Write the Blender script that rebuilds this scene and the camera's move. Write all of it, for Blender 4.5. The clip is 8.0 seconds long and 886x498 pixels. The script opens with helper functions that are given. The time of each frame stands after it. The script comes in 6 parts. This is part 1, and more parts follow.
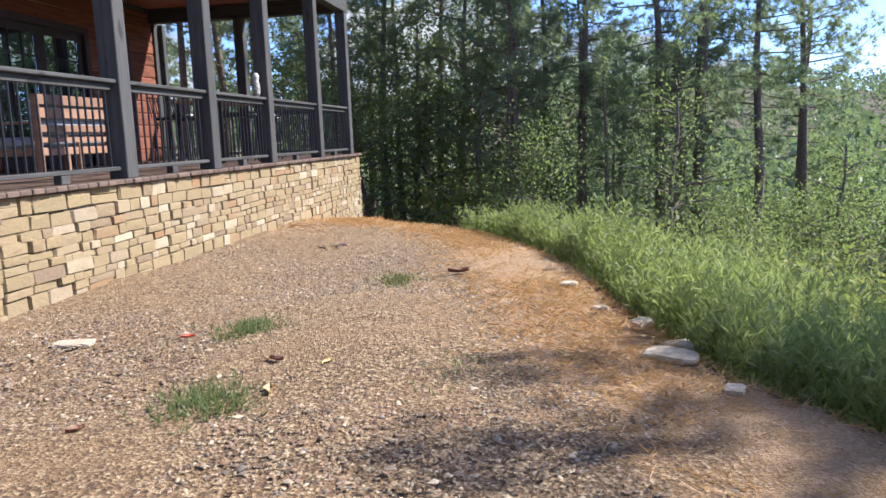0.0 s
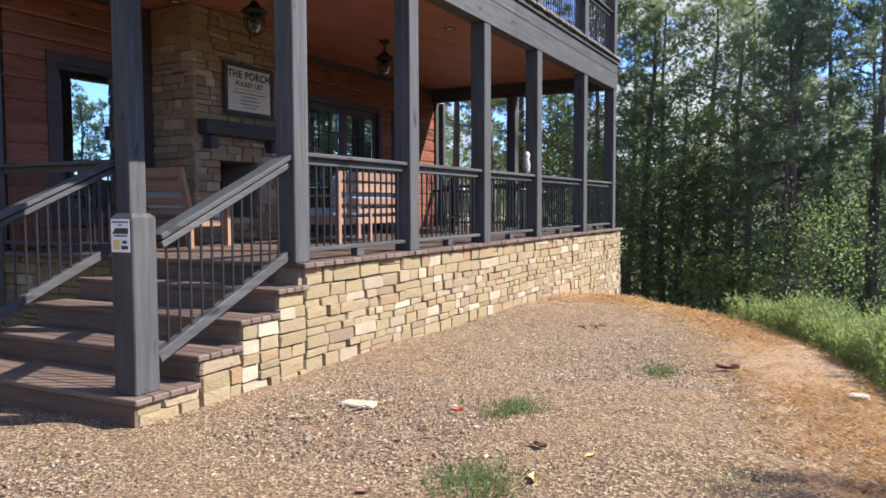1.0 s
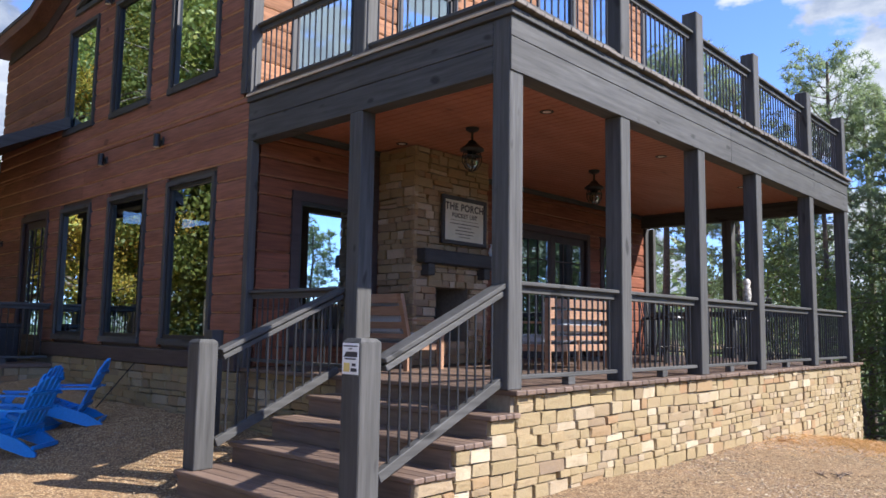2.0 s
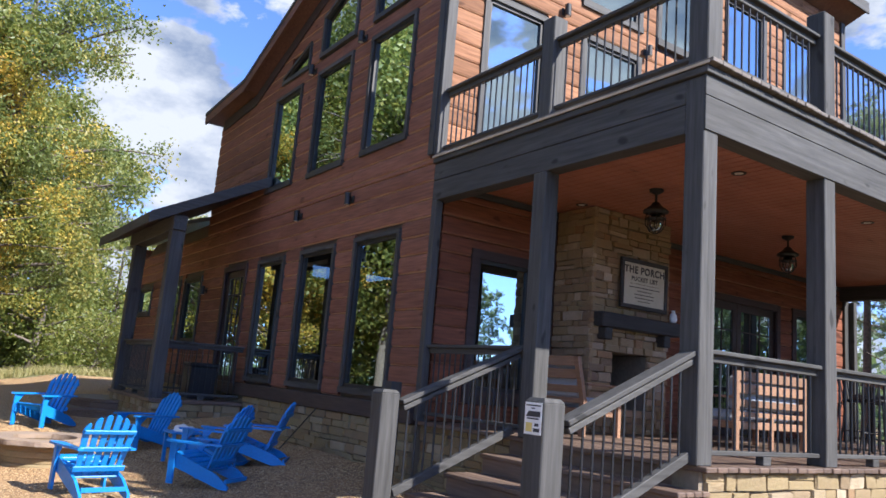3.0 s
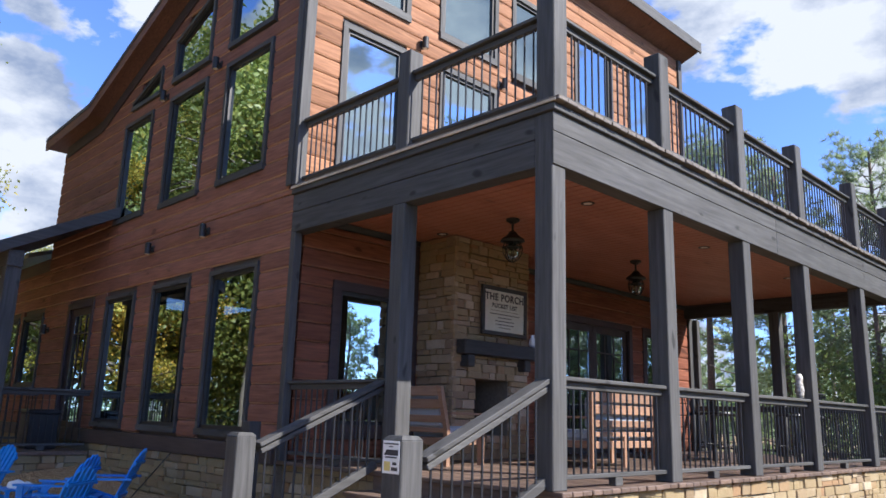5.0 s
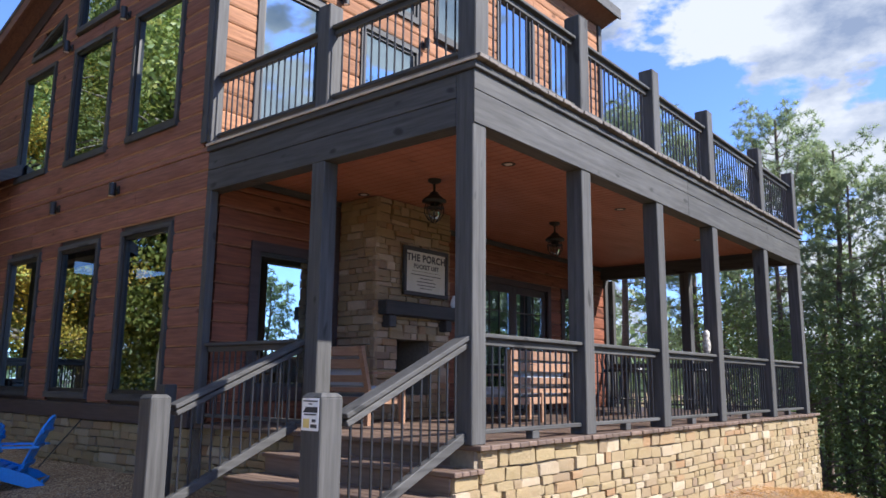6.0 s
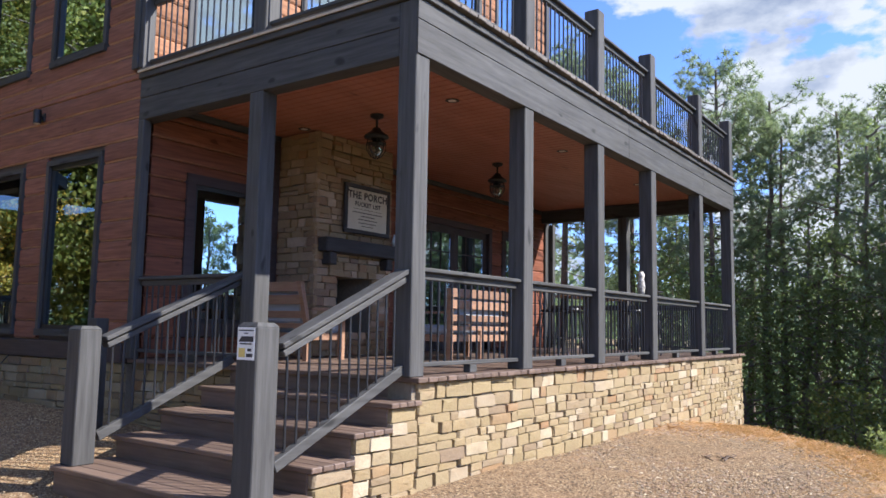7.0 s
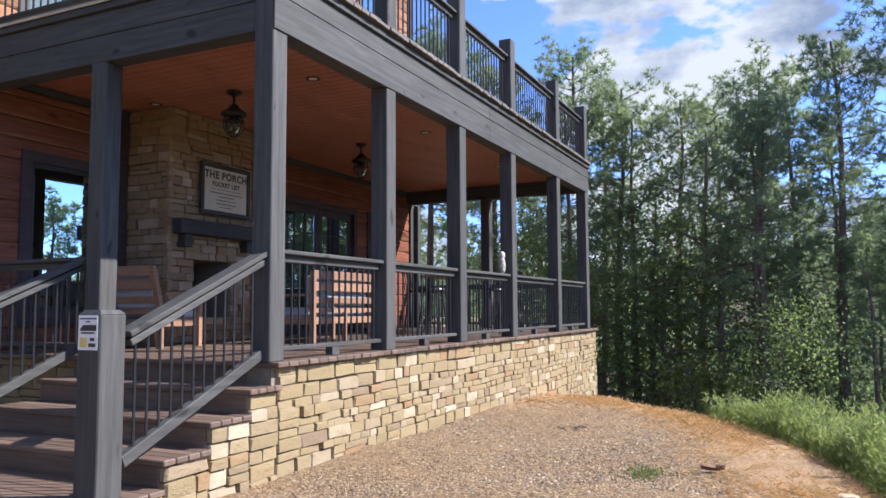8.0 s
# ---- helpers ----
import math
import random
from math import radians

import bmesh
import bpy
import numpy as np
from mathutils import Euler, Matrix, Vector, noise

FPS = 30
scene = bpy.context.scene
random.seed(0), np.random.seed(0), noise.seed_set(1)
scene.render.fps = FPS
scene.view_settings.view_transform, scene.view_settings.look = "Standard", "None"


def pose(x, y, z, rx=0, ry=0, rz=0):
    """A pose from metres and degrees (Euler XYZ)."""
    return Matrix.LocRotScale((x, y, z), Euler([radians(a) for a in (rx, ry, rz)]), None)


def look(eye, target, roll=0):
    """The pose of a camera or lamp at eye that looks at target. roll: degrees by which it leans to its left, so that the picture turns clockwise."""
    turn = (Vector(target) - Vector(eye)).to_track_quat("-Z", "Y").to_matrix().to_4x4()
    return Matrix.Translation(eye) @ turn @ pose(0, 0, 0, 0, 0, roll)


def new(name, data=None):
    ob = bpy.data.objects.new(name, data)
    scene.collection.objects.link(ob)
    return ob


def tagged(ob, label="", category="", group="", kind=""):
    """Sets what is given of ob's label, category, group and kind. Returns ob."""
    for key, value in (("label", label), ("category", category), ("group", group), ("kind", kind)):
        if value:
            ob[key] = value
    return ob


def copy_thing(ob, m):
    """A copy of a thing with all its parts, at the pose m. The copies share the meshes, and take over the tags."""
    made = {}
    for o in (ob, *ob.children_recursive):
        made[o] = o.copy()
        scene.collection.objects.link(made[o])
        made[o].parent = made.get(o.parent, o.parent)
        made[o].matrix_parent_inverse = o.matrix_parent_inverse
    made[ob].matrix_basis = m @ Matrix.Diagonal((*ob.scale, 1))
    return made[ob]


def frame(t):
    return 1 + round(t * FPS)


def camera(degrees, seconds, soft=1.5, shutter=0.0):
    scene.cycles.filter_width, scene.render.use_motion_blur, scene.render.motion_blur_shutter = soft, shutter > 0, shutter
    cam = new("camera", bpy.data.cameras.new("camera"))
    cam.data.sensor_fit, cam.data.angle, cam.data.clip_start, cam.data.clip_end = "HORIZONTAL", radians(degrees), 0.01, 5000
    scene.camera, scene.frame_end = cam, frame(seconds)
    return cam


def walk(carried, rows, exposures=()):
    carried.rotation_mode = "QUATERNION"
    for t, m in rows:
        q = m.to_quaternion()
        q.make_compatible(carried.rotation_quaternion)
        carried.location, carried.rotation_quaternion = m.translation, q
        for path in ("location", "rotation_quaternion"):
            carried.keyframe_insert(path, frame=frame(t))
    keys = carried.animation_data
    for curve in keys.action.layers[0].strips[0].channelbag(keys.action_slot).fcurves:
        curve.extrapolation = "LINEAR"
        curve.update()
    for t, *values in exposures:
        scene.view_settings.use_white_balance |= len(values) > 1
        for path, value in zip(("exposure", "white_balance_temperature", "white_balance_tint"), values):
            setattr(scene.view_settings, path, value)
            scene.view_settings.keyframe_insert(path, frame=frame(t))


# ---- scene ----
cam = camera(60.9, 8.0, soft=1.6)
PATH = [
    (0, (4.109, -4.924, 1.171), (3.815, -2.968, 0.874), -2.1),
    (0.2, (4.102, -4.994, 1.193), (3.649, -3.065, 0.92), -1.6),
    (0.5, (4.081, -5.025, 1.296), (3.434, -3.148, 1.056), -0.8),
    (1, (4.027, -5.066, 1.358), (3.107, -3.294, 1.242), -0.2),
    (1.5, (4.007, -5.128, 1.389), (2.85, -3.498, 1.44), 0.1),
    (2, (4.007, -5.167, 1.391), (2.654, -3.709, 1.6), 0.9),
    (2.2, (3.998, -5.189, 1.39), (2.579, -3.803, 1.653), 1.6),
    (3.3, (3.868, -5.286, 1.342), (2.191, -4.248, 1.672), 5.7),
    (3.5, (3.858, -5.286, 1.34), (2.163, -4.27, 1.652), 6.0),
    (4, (3.871, -5.283, 1.346), (2.202, -4.223, 1.647), 5.6),
    (4.5, (3.901, -5.211, 1.387), (2.351, -4.0, 1.75), 3.9),
    (5, (3.943, -5.175, 1.454), (2.543, -3.814, 1.886), 1.7),
    (5.2, (3.953, -5.184, 1.502), (2.6, -3.777, 1.937), 1.1),
    (6.5, (3.927, -5.094, 1.323), (2.709, -3.531, 1.593), 0.9),
    (7, (3.924, -5.077, 1.303), (2.771, -3.455, 1.508), 1.0),
    (7.5, (3.923, -5.059, 1.3), (2.864, -3.37, 1.46), 0.8),
    (8, (3.965, -5.031, 1.311), (3.111, -3.229, 1.467), -0.3),
]
walk(cam, [(t, look(eye, target, roll)) for t, eye, target, roll in PATH], [(0.0, 2.34, 5900, 12), (2.0, 2.40, 5950, 12), (7.0, 2.38, 5900, 12), (8.0, 2.34, 5850, 12)])

# ---------- world, sun ----------
SUN_AZ, SUN_EL = 28.0, 40.0          # azimuth from +x towards +y, elevation
world = bpy.data.worlds.new("sky")
scene.world = world
world.use_nodes = True
wn, wl = world.node_tree.nodes, world.node_tree.links
wn.clear()
w_out = wn.new("ShaderNodeOutputWorld")
w_bg = wn.new("ShaderNodeBackground")
w_sky = wn.new("ShaderNodeTexSky")
w_sky.sky_type = "NISHITA"
w_sky.sun_disc = False
w_sky.sun_elevation = radians(SUN_EL)
w_sky.sun_rotation = radians(90 - SUN_AZ)
w_sky.altitude, w_sky.air_density, w_sky.dust_density, w_sky.ozone_density = 200, 0.75, 0.3, 3.0
w_co = wn.new("ShaderNodeTexCoord")
w_map = wn.new("ShaderNodeMapping")
w_map.inputs["Location"].default_value = (1.7, 0.6, 0.35)
w_map.inputs["Scale"].default_value = (1.0, 1.0, 1.9)
w_n = wn.new("ShaderNodeTexNoise")
w_n.inputs["Scale"].default_value, w_n.inputs["Detail"].default_value = 2.1, 9.0
w_n.inputs["Roughness"].default_value = 0.55
w_r = wn.new("ShaderNodeValToRGB")
w_r.color_ramp.elements[0].position, w_r.color_ramp.elements[1].position = 0.512, 0.534
w_n2 = wn.new("ShaderNodeTexNoise")
w_n2.inputs["Scale"].default_value, w_n2.inputs["Detail"].default_value = 4.4, 10.0
w_n2.inputs["Roughness"].default_value = 0.58
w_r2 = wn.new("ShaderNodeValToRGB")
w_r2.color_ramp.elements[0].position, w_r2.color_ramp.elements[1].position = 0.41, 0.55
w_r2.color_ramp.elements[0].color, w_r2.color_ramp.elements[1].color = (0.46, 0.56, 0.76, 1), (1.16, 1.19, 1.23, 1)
w_mix = wn.new("ShaderNodeMix")
w_mix.data_type = "RGBA"
wl.new(w_co.outputs["Generated"], w_map.inputs["Vector"])
wl.new(w_map.outputs[0], w_n.inputs["Vector"])
wl.new(w_map.outputs[0], w_n2.inputs["Vector"])
# banks of fair-weather cumulus, over the gable and beyond the balcony, and clear sky by the sun
w_sum = w_n.outputs["Fac"]
for way, reach, lift in (((-0.925, 0.19, 0.31), 0.27, 0.18), ((-0.965, 0.20, 0.14), 0.24, 0.13), ((-0.36, 0.82, 0.45), 0.2, 0.05), ((0.02, 0.95, 0.3), 0.3, -0.045), ((0.71, 0.57, 0.41), 0.45, -0.05)):
    w_d, w_m, w_a = wn.new("ShaderNodeVectorMath"), wn.new("ShaderNodeMapRange"), wn.new("ShaderNodeMath")
    w_d.operation, w_m.interpolation_type = "DISTANCE", "SMOOTHSTEP"
    w_d.inputs[1].default_value = way
    w_m.inputs["From Min"].default_value, w_m.inputs["From Max"].default_value = 0.02, reach
    w_m.inputs["To Min"].default_value, w_m.inputs["To Max"].default_value = lift, 0.0
    wl.new(w_co.outputs["Generated"], w_d.inputs[0])
    wl.new(w_d.outputs["Value"], w_m.inputs["Value"])
    wl.new(w_sum, w_a.inputs[0]), wl.new(w_m.outputs[0], w_a.inputs[1])
    w_sum = w_a.outputs[0]
wl.new(w_sum, w_r.inputs[0])
wl.new(w_n2.outputs["Fac"], w_r2.inputs[0])
wl.new(w_r.outputs[0], w_mix.inputs["Factor"])
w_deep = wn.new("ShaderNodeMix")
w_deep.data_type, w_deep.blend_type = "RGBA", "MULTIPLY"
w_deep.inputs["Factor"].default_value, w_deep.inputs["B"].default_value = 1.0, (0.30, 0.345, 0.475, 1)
w_hue = wn.new("ShaderNodeHueSaturation")
w_hue.inputs["Saturation"].default_value = 0.95
wl.new(w_sky.outputs[0], w_hue.inputs["Color"])
wl.new(w_hue.outputs[0], w_deep.inputs["A"])
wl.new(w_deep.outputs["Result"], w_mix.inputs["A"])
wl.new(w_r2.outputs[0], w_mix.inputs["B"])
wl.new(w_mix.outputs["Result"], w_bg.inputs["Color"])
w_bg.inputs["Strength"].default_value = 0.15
wl.new(w_bg.outputs[0], w_out.inputs[0])

sun = new("sun", bpy.data.lights.new("sun", "SUN"))
sun.data.energy, sun.data.angle, sun.data.color = 2.3, radians(0.55), (1.0, 0.93, 0.82)
sun_way = Vector((math.cos(radians(SUN_AZ)) * math.cos(radians(SUN_EL)), math.sin(radians(SUN_AZ)) * math.cos(radians(SUN_EL)), math.sin(radians(SUN_EL))))
sun.matrix_world = look(sun_way * 60, (0, 0, 0))


# ---------- materials ----------
class Nodes:
    """A node material with a principled surface, built step by step."""

    def __init__(self, name, rough=0.6, metal=0.0):
        self.m = bpy.data.materials.new(name)
        self.m.use_nodes = True
        self.t = self.m.node_tree
        self.b = self.t.nodes["Principled BSDF"]
        self.b.inputs["Roughness"].default_value = rough
        self.b.inputs["Metallic"].default_value = metal
        self.pos = self.add("ShaderNodeNewGeometry").outputs["Position"]

    def add(self, kind):
        return self.t.nodes.new(kind)

    def link(self, a, b):
        self.t.links.new(a, b)

    def noise(self, scale, detail=4.0, rough=0.55, stretch=(1, 1, 1), shift=None):
        mp = self.add("ShaderNodeMapping")
        mp.inputs["Scale"].default_value = stretch
        self.link(self.pos, mp.inputs["Vector"])
        if shift is not None:
            self.link(shift, mp.inputs["Location"])
        n = self.add("ShaderNodeTexNoise")
        n.inputs["Scale"].default_value, n.inputs["Detail"].default_value, n.inputs["Roughness"].default_value = scale, detail, rough
        self.link(mp.outputs[0], n.inputs["Vector"])
        return n.outputs["Fac"]

    def ramp(self, fac, *stops):
        r = self.add("ShaderNodeValToRGB")
        el = r.color_ramp.elements
        while len(el) < len(stops):
            el.new(0.5)
        for e, (p, c) in zip(el, stops):
            e.position, e.color = p, (*c, 1) if len(c) == 3 else c
        self.link(fac, r.inputs[0])
        return r.outputs[0]

    def mix(self, fac, a, b, kind="MIX"):
        x = self.add("ShaderNodeMix")
        x.data_type, x.blend_type = "RGBA", kind
        for v, slot in ((fac, "Factor"), (a, "A"), (b, "B")):
            if isinstance(v, (int, float)):
                x.inputs[slot].default_value = v
            elif isinstance(v, tuple):
                x.inputs[slot].default_value = (*v, 1)
            else:
                self.link(v, x.inputs[slot])
        return x.outputs["Result"]

    def math(self, kind, a, b=0.0):
        x = self.add("ShaderNodeMath")
        x.operation = kind
        for n, v in enumerate((a, b)):
            if isinstance(v, (int, float)):
                x.inputs[n].default_value = v
            else:
                self.link(v, x.inputs[n])
        return x.outputs[0]

    def random(self, island=False):
        return self.add("ShaderNodeNewGeometry").outputs["Random Per Island"] if island else self.add("ShaderNodeObjectInfo").outputs["Random"]

    def value(self, colour, v, hue=None):
        h = self.add("ShaderNodeHueSaturation")
        self.link(v, h.inputs["Value"])
        if hue is not None:
            self.link(hue, h.inputs["Hue"])
        self.link(colour, h.inputs["Color"])
        return h.outputs[0]

    def span(self, v, lo, hi):
        r = self.add("ShaderNodeMapRange")
        r.inputs["To Min"].default_value, r.inputs["To Max"].default_value = lo, hi
        self.link(v, r.inputs["Value"])
        return r.outputs[0]

    def bump(self, height, strength=0.3, distance=0.01):
        b = self.add("ShaderNodeBump")
        b.inputs["Strength"].default_value, b.inputs["Distance"].default_value = strength, distance
        self.link(height, b.inputs["Height"])
        self.link(b.outputs[0], self.b.inputs["Normal"])

    def done(self, colour, rough=None):
        self.link(colour, self.b.inputs["Base Color"])
        if rough is not None:
            self.link(rough, self.b.inputs["Roughness"])
        return self.m


ALONG = {"x": (0.06, 1, 1), "y": (1, 0.06, 1), "z": (1, 1, 0.06)}


def wood(name, axis, dark, light, rough=0.6, vary=(0.8, 1.2), knots=0.35, bump=0.35, scale=34, gloss=0.5, lit_edge=None):
    """Sawn timber with its grain along an axis, knots, and a tone of its own for each board."""
    n = Nodes(name, rough)
    n.b.inputs["Specular IOR Level"].default_value = gloss
    grain = n.noise(scale, 5, 0.6, ALONG[axis])
    c = n.ramp(grain, (0.3, dark), (0.7, light))
    patch = n.noise(2.2, 3, 0.5, tuple(0.35 if s < 1 else 1 for s in ALONG[axis]))
    c = n.mix(n.span(patch, 0.0, 0.6), c, tuple(0.6 * v for v in dark), "MIX")
    knot = n.noise(7, 1, 0.4, tuple(0.4 if s < 1 else 1 for s in ALONG[axis]))
    c = n.mix(n.ramp(knot, (0.70, (0, 0, 0)), (0.76, (knots, knots, knots))), c, tuple(0.35 * v for v in dark))
    c = n.value(c, n.span(n.random(), *vary))
    # patchy highlight of bounced light, painted along each log's lower edge
    if lit_edge:
        oc, xyz = n.add("ShaderNodeTexCoord"), n.add("ShaderNodeSeparateXYZ")
        n.link(oc.outputs["Object"], xyz.inputs[0])
        c = n.mix(n.ramp(n.math("ADD", n.math("ADD", xyz.outputs[2], 0.5), n.span(n.noise(1.6, 3), -0.05, 0.05)), (0.04, (0.6, 0.6, 0.6)), (0.075, (0, 0, 0))), c, lit_edge)
    n.bump(grain, bump, 0.004)
    return n.done(c, n.span(patch, rough - 0.12, rough + 0.15))


def plain(name, colour, rough=0.5, metal=0.0, vary=0.12, scale=18, bump=0.05):
    n = Nodes(name, rough, metal)
    f = n.noise(scale, 4)
    c = n.ramp(f, (0.25, tuple(max(0.0, v * (1 - vary)) for v in colour)), (0.75, tuple(min(1.0, v * (1 + vary)) for v in colour)))
    if bump:
        n.bump(f, bump, 0.004)
    return n.done(c, n.span(n.noise(scale * 0.3, 3), max(0.02, rough - 0.1), rough + 0.1))


def leafy(name, tones, through_light=0.45, rough=0.6, gloss=0.025, patchy=0.0):
    """Leaves: matt, with light shining through, each in a tone of its own."""
    n = Nodes(name, rough)
    n.t.nodes.remove(n.b)
    r = n.random(island=True)
    patch = n.noise(0.55, 2)
    if patchy:
        patch = n.ramp(n.noise(patchy, 3), (0.36, (0, 0, 0)), (0.64, (1, 1, 1)))
    c = n.ramp(n.mix(0.62 if patchy else 0.45, r, patch), *[(0.15 + 0.7 * k / (len(tones) - 1), t) for k, t in enumerate(tones)])
    d, tr, gl, m1, m2 = (n.add(k) for k in ("ShaderNodeBsdfDiffuse", "ShaderNodeBsdfTranslucent", "ShaderNodeBsdfGlossy", "ShaderNodeMixShader", "ShaderNodeMixShader"))
    n.link(c, d.inputs[0])
    n.link(n.mix(0.4, c, (0.26, 0.34, 0.07), "MIX"), tr.inputs[0])
    gl.inputs["Roughness"].default_value = 0.45
    m1.inputs[0].default_value, m2.inputs[0].default_value = through_light, gloss
    n.link(d.outputs[0], m1.inputs[1]), n.link(tr.outputs[0], m1.inputs[2])
    n.link(m1.outputs[0], m2.inputs[1]), n.link(gl.outputs[0], m2.inputs[2])
    n.link(m2.outputs[0], n.t.nodes["Material Output"].inputs[0])
    return n.m


def glass(name, tint=(0.26, 0.29, 0.29), ior=7.0):
    n = Nodes(name)
    n.t.nodes.remove(n.b)
    tr, gl, fr, m = (n.add(k) for k in ("ShaderNodeBsdfTransparent", "ShaderNodeBsdfGlossy", "ShaderNodeFresnel", "ShaderNodeMixShader"))
    tr.inputs[0].default_value = (*tint, 1)
    gl.inputs[0].default_value, gl.inputs["Roughness"].default_value = (0.76, 0.92, 0.98, 1), 0.0
    b = n.add("ShaderNodeBump")
    b.inputs["Strength"].default_value, b.inputs["Distance"].default_value = 0.03, 0.02
    n.link(n.noise(1.3, 1), b.inputs["Height"])
    n.link(b.outputs[0], gl.inputs["Normal"])
    fr.inputs[0].default_value = ior
    n.link(fr.outputs[0], m.inputs[0]), n.link(tr.outputs[0], m.inputs[1]), n.link(gl.outputs[0], m.inputs[2])
    n.link(m.outputs[0], n.t.nodes["Material Output"].inputs[0])
    return n.m


STAIN_D, STAIN_L = (0.052, 0.050, 0.048), (0.112, 0.109, 0.105)
stain_x = wood("slate_stain_x", "x", STAIN_D, STAIN_L, 0.6, (0.85, 1.15), 0.8, 0.45, 26, 0.22)
stain_y = wood("slate_stain_y", "y", STAIN_D, STAIN_L, 0.6, (0.85, 1.15), 0.8, 0.45, 26, 0.22)
stain_z = wood("slate_stain_z", "z", STAIN_D, STAIN_L, 0.6, (0.85, 1.15), 0.8, 0.45, 26, 0.22)
CEDAR_D, CEDAR_L = (0.168, 0.073, 0.050), (0.36, 0.163, 0.108)
cedar_x = wood("cedar_x", "x", CEDAR_D, CEDAR_L, 0.7, (0.82, 1.12), 0.7, gloss=0.15, lit_edge=(0.58, 0.36, 0.22))
# cedar of the upper side wall, the sun's warmth put into its orange
cedar_y_sunlit = wood("cedar_y_sunlit", "y", (0.20, 0.092, 0.05), (0.43, 0.215, 0.112), 0.7, (0.8, 1.2), 0.7, gloss=0.15, lit_edge=(0.60, 0.38, 0.22))
rake_wood = wood("rake_wood", "x", (0.125, 0.057, 0.037), (0.25, 0.115, 0.07), 0.7, (0.9, 1.1), 0.4)
ceil_wood = wood("ceiling_pine", "y", (0.377, 0.137, 0.0845), (0.546, 0.227, 0.137), 0.45, (0.9, 1.1), 0.5)
# the same cedar, redder, and darkened to carry the porch's shade in its colour
cedar_porch_shade = wood("cedar_porch_shade", "y", (0.15, 0.052, 0.032), (0.34, 0.128, 0.072), 0.7, (0.8, 1.2), 0.7, gloss=0.15, lit_edge=(0.42, 0.22, 0.13))
deck_x = wood("deck_board_x", "x", (0.10, 0.065, 0.047), (0.205, 0.138, 0.102), 0.55, (0.75, 1.25), 0.2)
dark_band = wood("dark_skirt", "x", (0.045, 0.03, 0.027), (0.09, 0.06, 0.051), 0.6, (0.9, 1.1), 0.2)
deck_worn = wood("weathered_deck_board", "x", (0.105, 0.085, 0.07), (0.20, 0.165, 0.138), 0.65, (0.8, 1.2), 0.2)
pale_wood = wood("acacia", "x", (0.25, 0.131, 0.0775), (0.388, 0.231, 0.144), 0.5, (0.85, 1.15), 0.3)
soffit_wood = wood("soffit_wood", "y", (0.045, 0.029, 0.028), (0.085, 0.056, 0.052), 0.75, (0.9, 1.1), 0.2)
beam_wood = wood("mantel_timber", "y", (0.028, 0.0224, 0.0196), (0.07, 0.056, 0.049), 0.6)
room_wall = plain("room_plaster", (0.192, 0.156, 0.12), 0.8)
room_floor = plain("room_floor", (0.12, 0.07, 0.04), 0.5)
metal_black = plain("black_metal", (0.026, 0.026, 0.0286), 0.4, 0.3)
bronze = plain("dark_bronze", (0.028, 0.026, 0.025), 0.5, 0.3)
roof_metal = plain("grey_roof_metal", (0.234, 0.247, 0.273), 0.4, 0.4)
shingle = plain("dark_shingle", (0.07, 0.0658, 0.063), 0.85, 0, 0.4, 30, 0.4)
window_glass = glass("window_glass")
lamp_glass = glass("lantern_glass", (0.8, 0.8, 0.75), 1.5)
cushion_grey = plain("grey_canvas", (0.286, 0.312, 0.351), 0.9, 0, 0.1, 60, 0.2)
white_cloth = plain("white_cloth", (0.72, 0.72, 0.74), 0.9, 0, 0.08, 30, 0.2)
owl_paint = plain("pale_painted_resin", (0.338, 0.312, 0.273), 0.7, 0, 0.9, 22, 0.2)
straw_card = plain("cream_board", (0.574, 0.483, 0.336), 0.6, 0, 0.06, 9, 0.03)
ink = plain("brown_ink", (0.05, 0.035, 0.03), 0.7)
label_white = plain("white_label", (0.75, 0.75, 0.74), 0.4, 0, 0.04)
label_ink = plain("label_ink", (0.03, 0.03, 0.04), 0.5)
label_yellow = plain("label_yellow", (0.65, 0.5, 0.16), 0.5)
lamp_lens = plain("pale_lamp_lens", (0.7, 0.68, 0.62), 0.3)
flue_black = plain("soot", (0.012, 0.011, 0.01), 0.95)


def stone_mat(name, tones, island=False):
    n = Nodes(name, 0.85)
    r = n.random(island)
    sh = n.math("MULTIPLY", r, 37.0)
    c = n.ramp(r, *[(0.02 + 0.96 * k / (len(tones) - 1), t) for k, t in enumerate(tones)])
    blot = n.noise(7, 5, 0.6, (1, 1, 1), sh)
    c = n.mix(n.ramp(blot, (0.42, (0, 0, 0)), (0.72, (0.45, 0.45, 0.45))), c, (0.25, 0.175, 0.10))
    fine = n.noise(60, 4, 0.6, (1, 1, 1.6), sh)
    c = n.mix(0.3, c, n.ramp(fine, (0.25, (0.16, 0.14, 0.11)), (0.75, (0.72, 0.66, 0.55))), "OVERLAY")
    n.bump(n.noise(22, 7, 0.65, (1, 1, 1.5), sh), 0.75, 0.018)
    return n.done(c)


LEDGE = [(0.263, 0.202, 0.106), (0.292, 0.227, 0.125), (0.238, 0.183, 0.096), (0.273, 0.213, 0.113), (0.434, 0.369, 0.267), (0.271, 0.208, 0.109), (0.303, 0.232, 0.129), (0.196, 0.141, 0.093), (0.261, 0.201, 0.104), (0.285, 0.222, 0.118), (0.278, 0.164, 0.081), (0.252, 0.196, 0.104), (0.313, 0.25, 0.15), (0.224, 0.164, 0.096), (0.399, 0.335, 0.24), (0.271, 0.205, 0.109)]
ledge = stone_mat("ledgestone", LEDGE)
